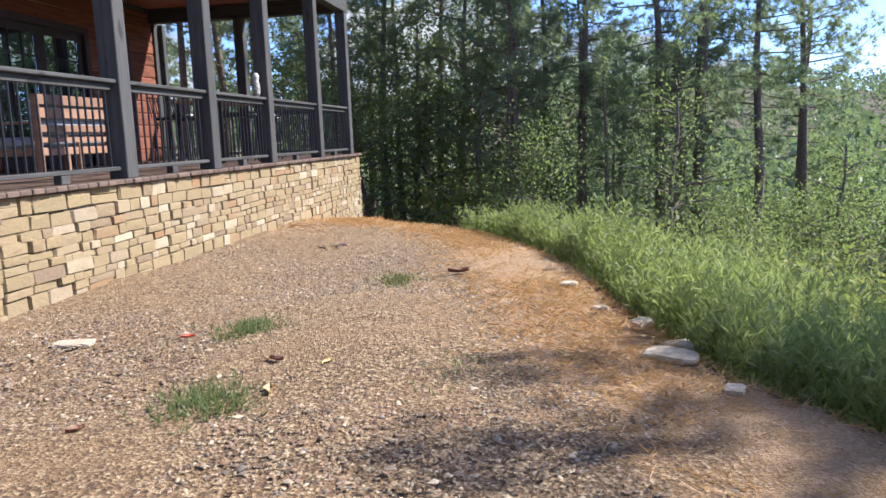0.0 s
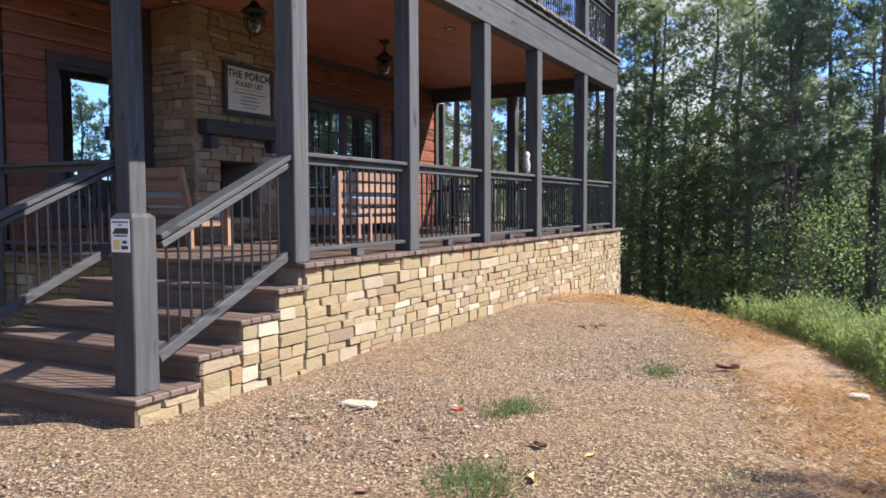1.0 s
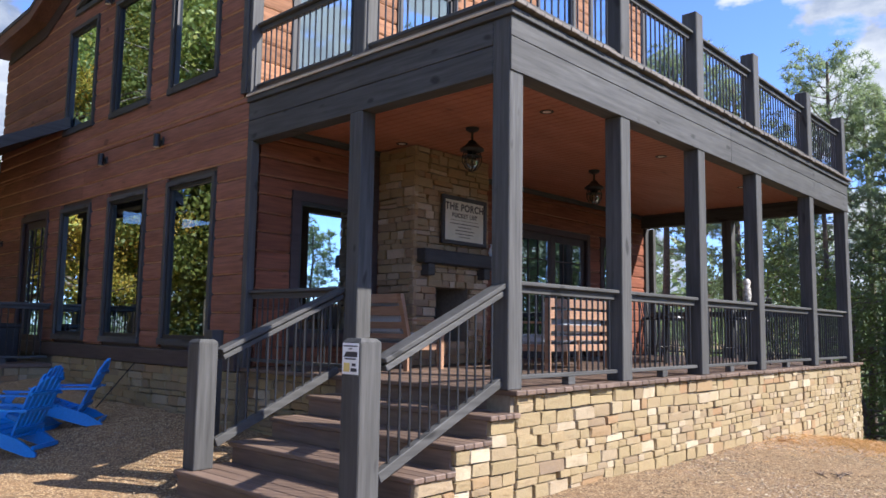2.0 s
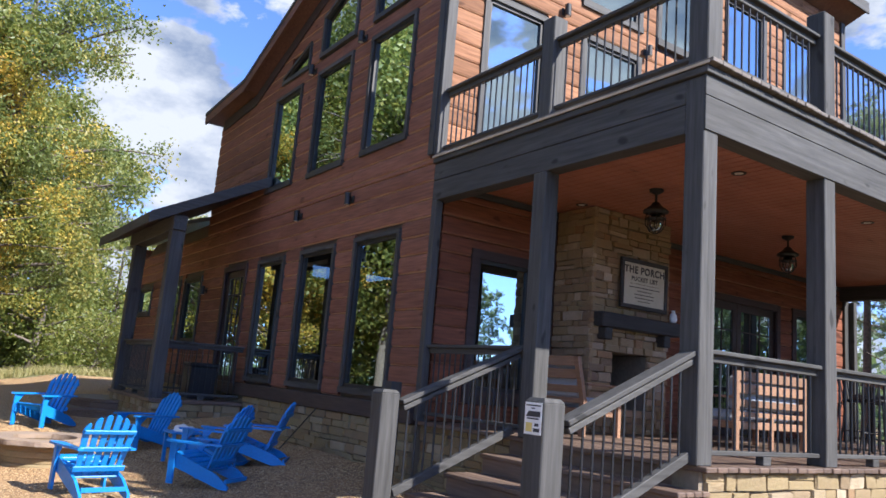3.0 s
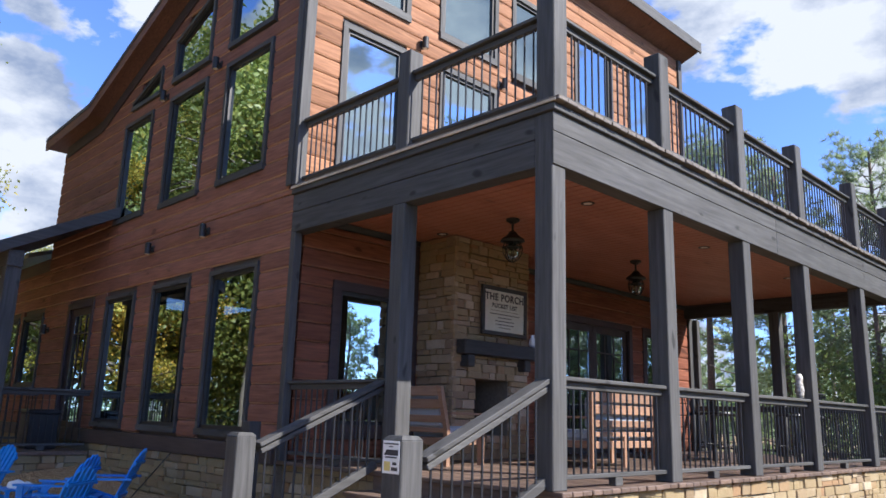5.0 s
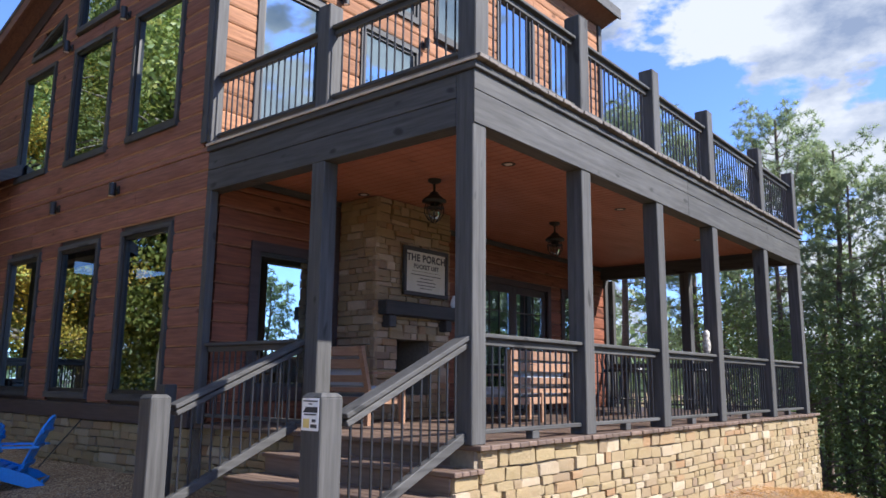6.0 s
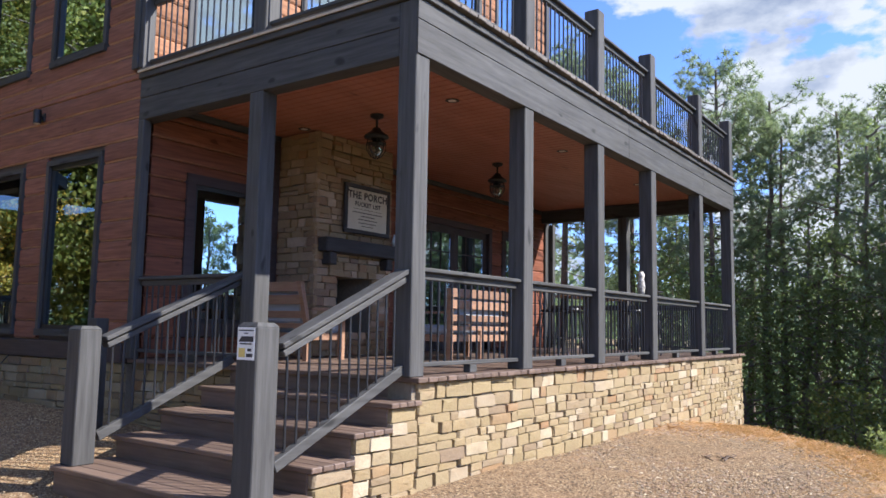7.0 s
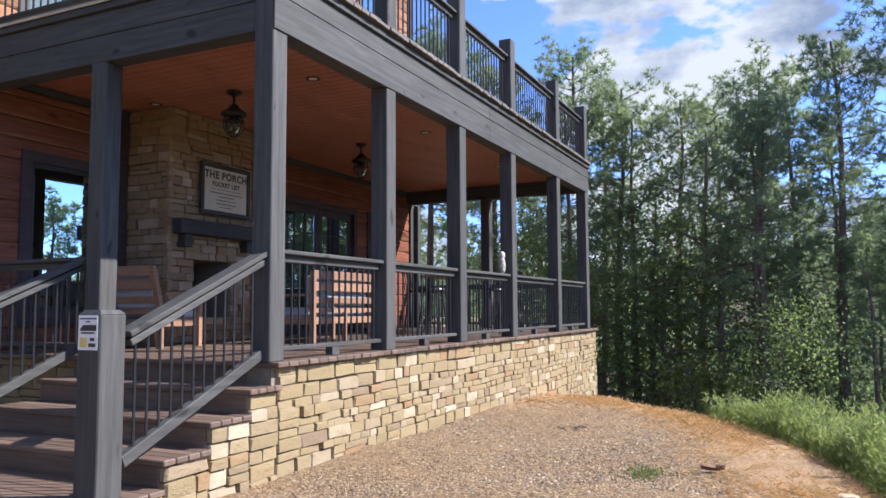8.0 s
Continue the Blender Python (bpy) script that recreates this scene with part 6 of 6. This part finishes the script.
SHRUB = broadleaf(61, 2.4, 1.3, 2600, oak_leaves, 0.05, "leafy shrub at the edge of the yard", 0.12, name="shrub", group="shrubs")
plant_row(SHRUB, [(-31, 2.6), (-33, 4.4), (-30, 5.8), (-32, 1.4), (-36, -6.5), (-27, 7), (-42, -4.5, 2.4), (-43, -1.5, 2.3), (-42.5, 1.5, 2.5), (-42, 4.2, 2.3), (-41, 6.6, 2.2), (-46, 0, 3.0), (-46, -6, 3.0), (-46, 5, 3.0), (7.6, 5.6, 0.9), (6.4, 8.2, 0.9), (4.4, 9.6, 0.8), (8.8, 2.6, 0.8), (3.0, 12.4, 0.8), (9.8, 7.2), (7.8, 10.2), (1.5, 15, 1.0), (5.6, 12.6, 1.1)] + [(-33 + 2.7 * k, -14.5 - 2.2 * math.sin(1.9 * k), 1.7 + 0.5 * math.sin(2.6 * k)) for k in range(12)], (0.8, 1.2), 60, 0.05)


def weeds():
    """Tall green weeds on the bank."""
    rng = np.random.default_rng(71)
    n = 6600
    y = np.concatenate([rng.uniform(-3.4, 5.4, 5600), rng.uniform(-10.0, -3.4, 1000)])
    d = 0.25 + rng.exponential(1.5, n)
    x = np.interp(y, EDGE_Y, EDGE_X) + d
    keep = (d < 6.5)
    x, y, d = x[keep], y[keep], d[keep]
    z = land(x, y) - 0.03
    h = np.clip(0.58 - 0.22 * d - z, 0.3, 1.7) * rng.uniform(0.62, 1.08, len(x)) * (0.86 + 0.24 * np.sin(2.9 * x + 0.8) * np.sin(2.3 * y + 0.5 * x)) * (0.5 + 0.5 * smooth01(0.15, 0.7, d))
    heap = Heap()
    lean = rng.normal(0, 0.16, (len(x), 2))
    base = np.column_stack([x, y, z])
    tip = base + np.column_stack([lean[:, 0] * h, lean[:, 1] * h, h])
    s = rng.normal(0, 1, (len(x), 3)) * [1, 1, 0]
    s /= np.linalg.norm(s, axis=1, keepdims=True)
    v = np.stack([base - s * 0.006, base + s * 0.006, tip], 1).reshape(-1, 3)
    heap.add(v, np.arange(len(v)).reshape(-1, 3))
    per = 21
    f = rng.uniform(0.25, 1.0, (len(x), per, 1))
    c = (base[:, None] + (tip - base)[:, None] * f).reshape(-1, 3)
    a = rng.uniform(0, 2 * math.pi, len(c))
    dd = np.column_stack([np.cos(a), np.sin(a), rng.uniform(0.1, 2.0, len(c))])
    heap.add(*leaves(rng, c, dd, 0.085, 0.0135))
    tagged(new("tall_weeds", heap.mesh("tall_weeds", weed_green)), "tall bright green weeds covering the bank", "weeds", "", "stuff")


weeds()


def straw():
    """Dry pine straw and grass lying along the edge of the pad."""
    rng = np.random.default_rng(72)
    n = 17000
    y = rng.uniform(-4.0, 7.0, n)
    x = np.interp(y, EDGE_Y, EDGE_X) - 0.32 + rng.normal(0, 0.36, n)
    x2, y2 = rng.normal(0.7, 0.7, 1500), rng.normal(6.3, 1.0, 1500)
    x, y = np.concatenate([x, x2]), np.concatenate([y, y2])
    keep = x > 0.06
    x, y = x[keep], y[keep]
    c = np.column_stack([x, y, land(x, y) + 0.004])
    a = rng.uniform(0, 2 * math.pi, len(x))
    d = np.column_stack([np.cos(a), np.sin(a), rng.uniform(0.02, 0.5, len(x))])
    tagged(new("pine_straw", tri_mesh("pine_straw", *blades(rng, c, d, 0.11, 0.0045, 2, 0.14), straw_m)), "orange dry pine straw along the edge of the gravel", "straw", "", "stuff")


straw()


def tuft(x, y, rx, ry, n, seed, h=0.11):
    rng = np.random.default_rng(seed)
    px, py = rng.normal(0, rx / 2, n), rng.normal(0, ry / 2, n)
    c = np.column_stack([px, py, land(x + px, y + py) - land1(x, y)])
    d = np.column_stack([rng.normal(0, 0.4, n) + px, rng.normal(0, 0.4, n) + py, np.ones(n)])
    ob = tagged(new("grass_tuft", tri_mesh("grass_tuft", *blades(rng, c, d, h, 0.007, 3, 0.35), grass_green)), "small tuft of green grass growing through the gravel", "grass", "", "stuff")
    ob.matrix_basis = pose(x, y, land1(x, y))


tuft(2.06, -0.18, 0.20, 0.24, 330, 81, 0.062)
tuft(2.38, -1.55, 0.25, 0.30, 360, 82, 0.062)
tuft(2.73, 1.48, 0.20, 0.32, 170, 83, 0.05)
tuft(3.55, -1.0, 0.3, 0.3, 60, 85, 0.06)


def lawn():
    """Long pale grass at the far edge of the yard."""
    rng = np.random.default_rng(74)
    n = 5000
    x, y = rng.uniform(-36, -29.5, n), rng.uniform(-8, 8, n)
    c = np.column_stack([x, y, land(x, y)])
    d = rng.normal(0, 0.3, (n, 3)) + [0, 0, 1]
    tagged(new("long_grass", tri_mesh("long_grass", *blades(rng, c, d, 0.38, 0.03, 3, 0.3), pale_grass)), "long pale grass at the far edge of the yard", "grass", "", "stuff")


lawn()


def far_woods():
    """Wooded hills beyond the valley."""
    rng = np.random.default_rng(75)
    heap = Heap()
    for n, r0, r1, a0, a1, m, leaf in ((1100, 52, 130, -0.2, 3.02, 46, 0.95), (1300, 130, 430, -0.2, 3.02, 26, 1.7), (800, 90, 420, 0.75, 1.6, 28, 1.4), (700, 48, 130, 3.02, 5.7, 30, 0.8)):
        a, r = rng.uniform(a0, a1, n), np.sqrt(rng.uniform(r0 ** 2, r1 ** 2, n))
        x, y = 4 + r * np.cos(a), -5 + r * np.sin(a)
        keep = ~((np.abs(x + 8) < 32) & (np.abs(y - 2) < 34))
        x, y = x[keep], y[keep]
        size = rng.uniform(2.4, 4.2, len(x))
        c = np.stack([x, y, land(x, y) + size * 1.3], 1)[:, None] + np.clip(rng.normal(0, 0.55, (len(x), m, 3)), -1.0, 1.0) * (size[:, None, None] * np.array([1, 1, 1.25]))
        c = c.reshape(-1, 3)
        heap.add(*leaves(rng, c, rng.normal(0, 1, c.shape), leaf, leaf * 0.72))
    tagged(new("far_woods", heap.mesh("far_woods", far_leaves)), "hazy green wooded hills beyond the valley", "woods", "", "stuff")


far_woods()

# low dark-roofed shed among the far trees
shed = empty("shed", (-43.5, -2.6, land1(-43.5, -2.6)), "low dark metal-roofed shed behind the trees", "shed", "", "", 4)
bm = bmesh.new()
box(bm, -2.5, -4, 0, 2.5, 4, 1.9)
part("wall", bm, dark_band, shed)
bm = bmesh.new()
prism(bm, [(2.9, 1.85), (0, 3.0), (-2.9, 1.85), (-2.9, 1.95), (0, 3.12), (2.9, 1.95)], "y", -4.4, 4.4)
part("roof", bm, shingle, shed)


def gravel():
    """Loose pebbles over the pad, thickest in front of the porch."""
    rng = np.random.default_rng(76)
    n = 100000
    x = np.concatenate([rng.uniform(-1.5, 5.2, 45000), rng.uniform(0.05, 5.0, 35000), rng.uniform(-9, 0, 20000)])
    y = np.concatenate([rng.uniform(-4.2, 1.2, 45000), rng.uniform(0.5, 6.5, 35000), rng.uniform(-5.5, -0.6, 20000)])
    ok = (x < np.interp(y, EDGE_Y, EDGE_X) - np.abs(rng.normal(0.05, 0.3, n)) - 0.05) & ~((x < 0.07) & (y > -1.75) & (x > -2.4)) & ~((x < 0.07) & (y > -0.1))
    x, y = x[ok], y[ok]
    n = len(x)
    r = np.clip(rng.lognormal(-4.78, 0.36, n), 0.005, 0.024)
    unit = np.array([(1, 0, 0), (0.2, 1, 0), (-1, 0.1, 0), (-0.1, -1, 0), (0, 0.1, 0.75), (0.35, -0.3, 0.6)])
    t = rng.uniform(0, 2 * math.pi, n)
    sx, sy, sz = r * rng.uniform(0.8, 1.5, n), r * rng.uniform(0.6, 1.0, n), r * rng.uniform(0.5, 1.0, n)
    u = unit[None] + rng.normal(0, 0.16, (n, 6, 3))
    px, py = u[..., 0] * sx[:, None], u[..., 1] * sy[:, None]
    c, s = np.cos(t)[:, None], np.sin(t)[:, None]
    v = np.stack([x[:, None] + c * px - s * py, y[:, None] + s * px + c * py, (land(x, y) - 0.002)[:, None] + u[..., 2] * sz[:, None]], -1).reshape(-1, 3)
    f = np.array([(0, 1, 4), (1, 2, 4), (2, 3, 5), (3, 0, 5), (4, 2, 5), (0, 4, 5)])
    tris = (6 * np.arange(n)[:, None, None] + f[None]).reshape(-1, 3)
    tagged(new("loose_gravel", tri_mesh("loose_gravel", v, tris, pebble_m)), "loose tan and grey gravel stones", "gravel", "", "stuff")


gravel()


# ---------- pieces of walls and floors ----------
deck = empty("porch_deck", (0, 0, 0), "dark brown boards of the porch deck", "floor", "", "structure")
bm = bmesh.new()
box(bm, WALL_X, 0.14, DECK - 0.16, -0.02, OUT_Y - 0.02, DECK - 0.047)
part("joists", bm, dark_band, deck)
bm = bmesh.new()
box(bm, WALL_X + 0.01, 0.0, DECK - 0.045, 0.07, 0.138, DECK, 0.007)
deck_board = mesh_of("board", bm, deck_x)
for k in range(74):
    piece("board", deck_board, deck, pose(random.uniform(-0.008, 0.008), 0.02 + 0.1465 * k, random.uniform(-0.0015, 0.0015)))

base_side = empty("stone_base_side", (0, 0, 0), "tan coursed ledgestone base under the porch", "wall", "", "structure")
bm = bmesh.new()
box(bm, -0.28, 0.05, -1.3, -0.022, OUT_Y - 0.03, DECK - 0.046)
for y0, y1, z in TREADS:
    box(bm, -0.28, y0 + 0.065, -0.5, -0.024, max(y1, y0 + 0.3), z - 0.044)
part("core", bm, mortar, base_side)


def side_pose(a, z):
    return pose(0.02, a, z, 0, 0, 90)


def side_skirt(a):
    return land1(0.06, a) - 0.06


lay_stones(base_side, side_pose, 0.10, OUT_Y - 0.01, -0.72, DECK - 0.05, 31, cap=235, order=lambda s: s[0], skirt=side_skirt)
for n, (y0, y1, z) in enumerate(TREADS):
    lay_stones(base_side, side_pose, y0 + 0.04, 0.10 if n == 3 else TREADS[n + 1][0] + 0.04, -0.22, z - 0.045, 40 + n, tall=(0.08, 0.14), long=(0.14, 0.34), skirt=side_skirt)
lay_stones(base_side, lambda a, z: pose(a, OUT_Y, z, 0, 0, 180), -0.4, 0.01, -0.8, DECK - 0.05, 39)

base_front = empty("stone_base_front", (0, 0, 0), "tan ledgestone base under the cedar front", "wall", "", "structure")
bm = bmesh.new()
box(bm, -19.9, 0.04, -0.4, WALL_X, 0.2, DECK - 0.06)
box(bm, WALL_X, 0.17, -0.4, -0.3, 0.3, DECK - 0.05)
box(bm, EX0 + 0.05, EY + 0.1, -0.2, EX1 - 0.07, -0.06, ENTRY - 0.065)
part("core", bm, mortar, base_front)
lay_stones(base_front, lambda a, z: pose(a, -0.03, z), -10.1, WALL_X, 0.0, DECK - 0.055, 51, long=(0.16, 0.5), cap=210, order=lambda s: -s[0], skirt=lambda a: land1(a, -0.1) - 0.05)
lay_stones(base_front, lambda a, z: pose(a, 0.12, z), WALL_X, -2.3, -0.1, DECK - 0.05, 52, cap=80)
lay_stones(base_front, lambda a, z: pose(a, EY + 0.04, z), EX0 + 0.02, EX1 - 0.05, 0.0, ENTRY - 0.065, 53, cap=0)
lay_stones(base_front, lambda a, z: pose(EX1 - 0.02, a, z, 0, 0, 90), EY + 0.04, -0.06, 0.0, ENTRY - 0.065, 54, cap=0)
lay_stones(base_front, lambda a, z: pose(a, -0.03, z), -19.9, -13.35, 0.0, DECK - 0.055, 55, long=(0.2, 0.5), cap=0)


def rake_limit(z):
    return -13.7 if z < 7.2 else -11.5 + (z - 7.24) / TOP


def grown(holes, by=0.09):
    return [(p - by, q + by, b - by, t + by) for p, q, b, t in holes]


lay_planks(front_wall, cedar_x, on_front, -13.7, WALL_X - 0.13, 4.3, 9.9, grown(front_holes_all), rake_limit, 61)
lay_planks(front_wall, cedar_x, on_front, -19.9, WALL_X + 0.012, DECK + 0.175, 4.3, grown(FRONT_HOLES), None, 62)
# lower courses in the shade-toned cedar, upper ones in the sun-toned
lay_planks(side_wall, cedar_porch_shade, on_side, 0.2, 10.35, DECK, 3.9, grown(SIDE_HOLES), None, 63)
lay_planks(side_wall, cedar_y_sunlit, on_side, 0.14, 10.35, 4.33, 9.97, grown(SIDE_HOLES), None, 64)
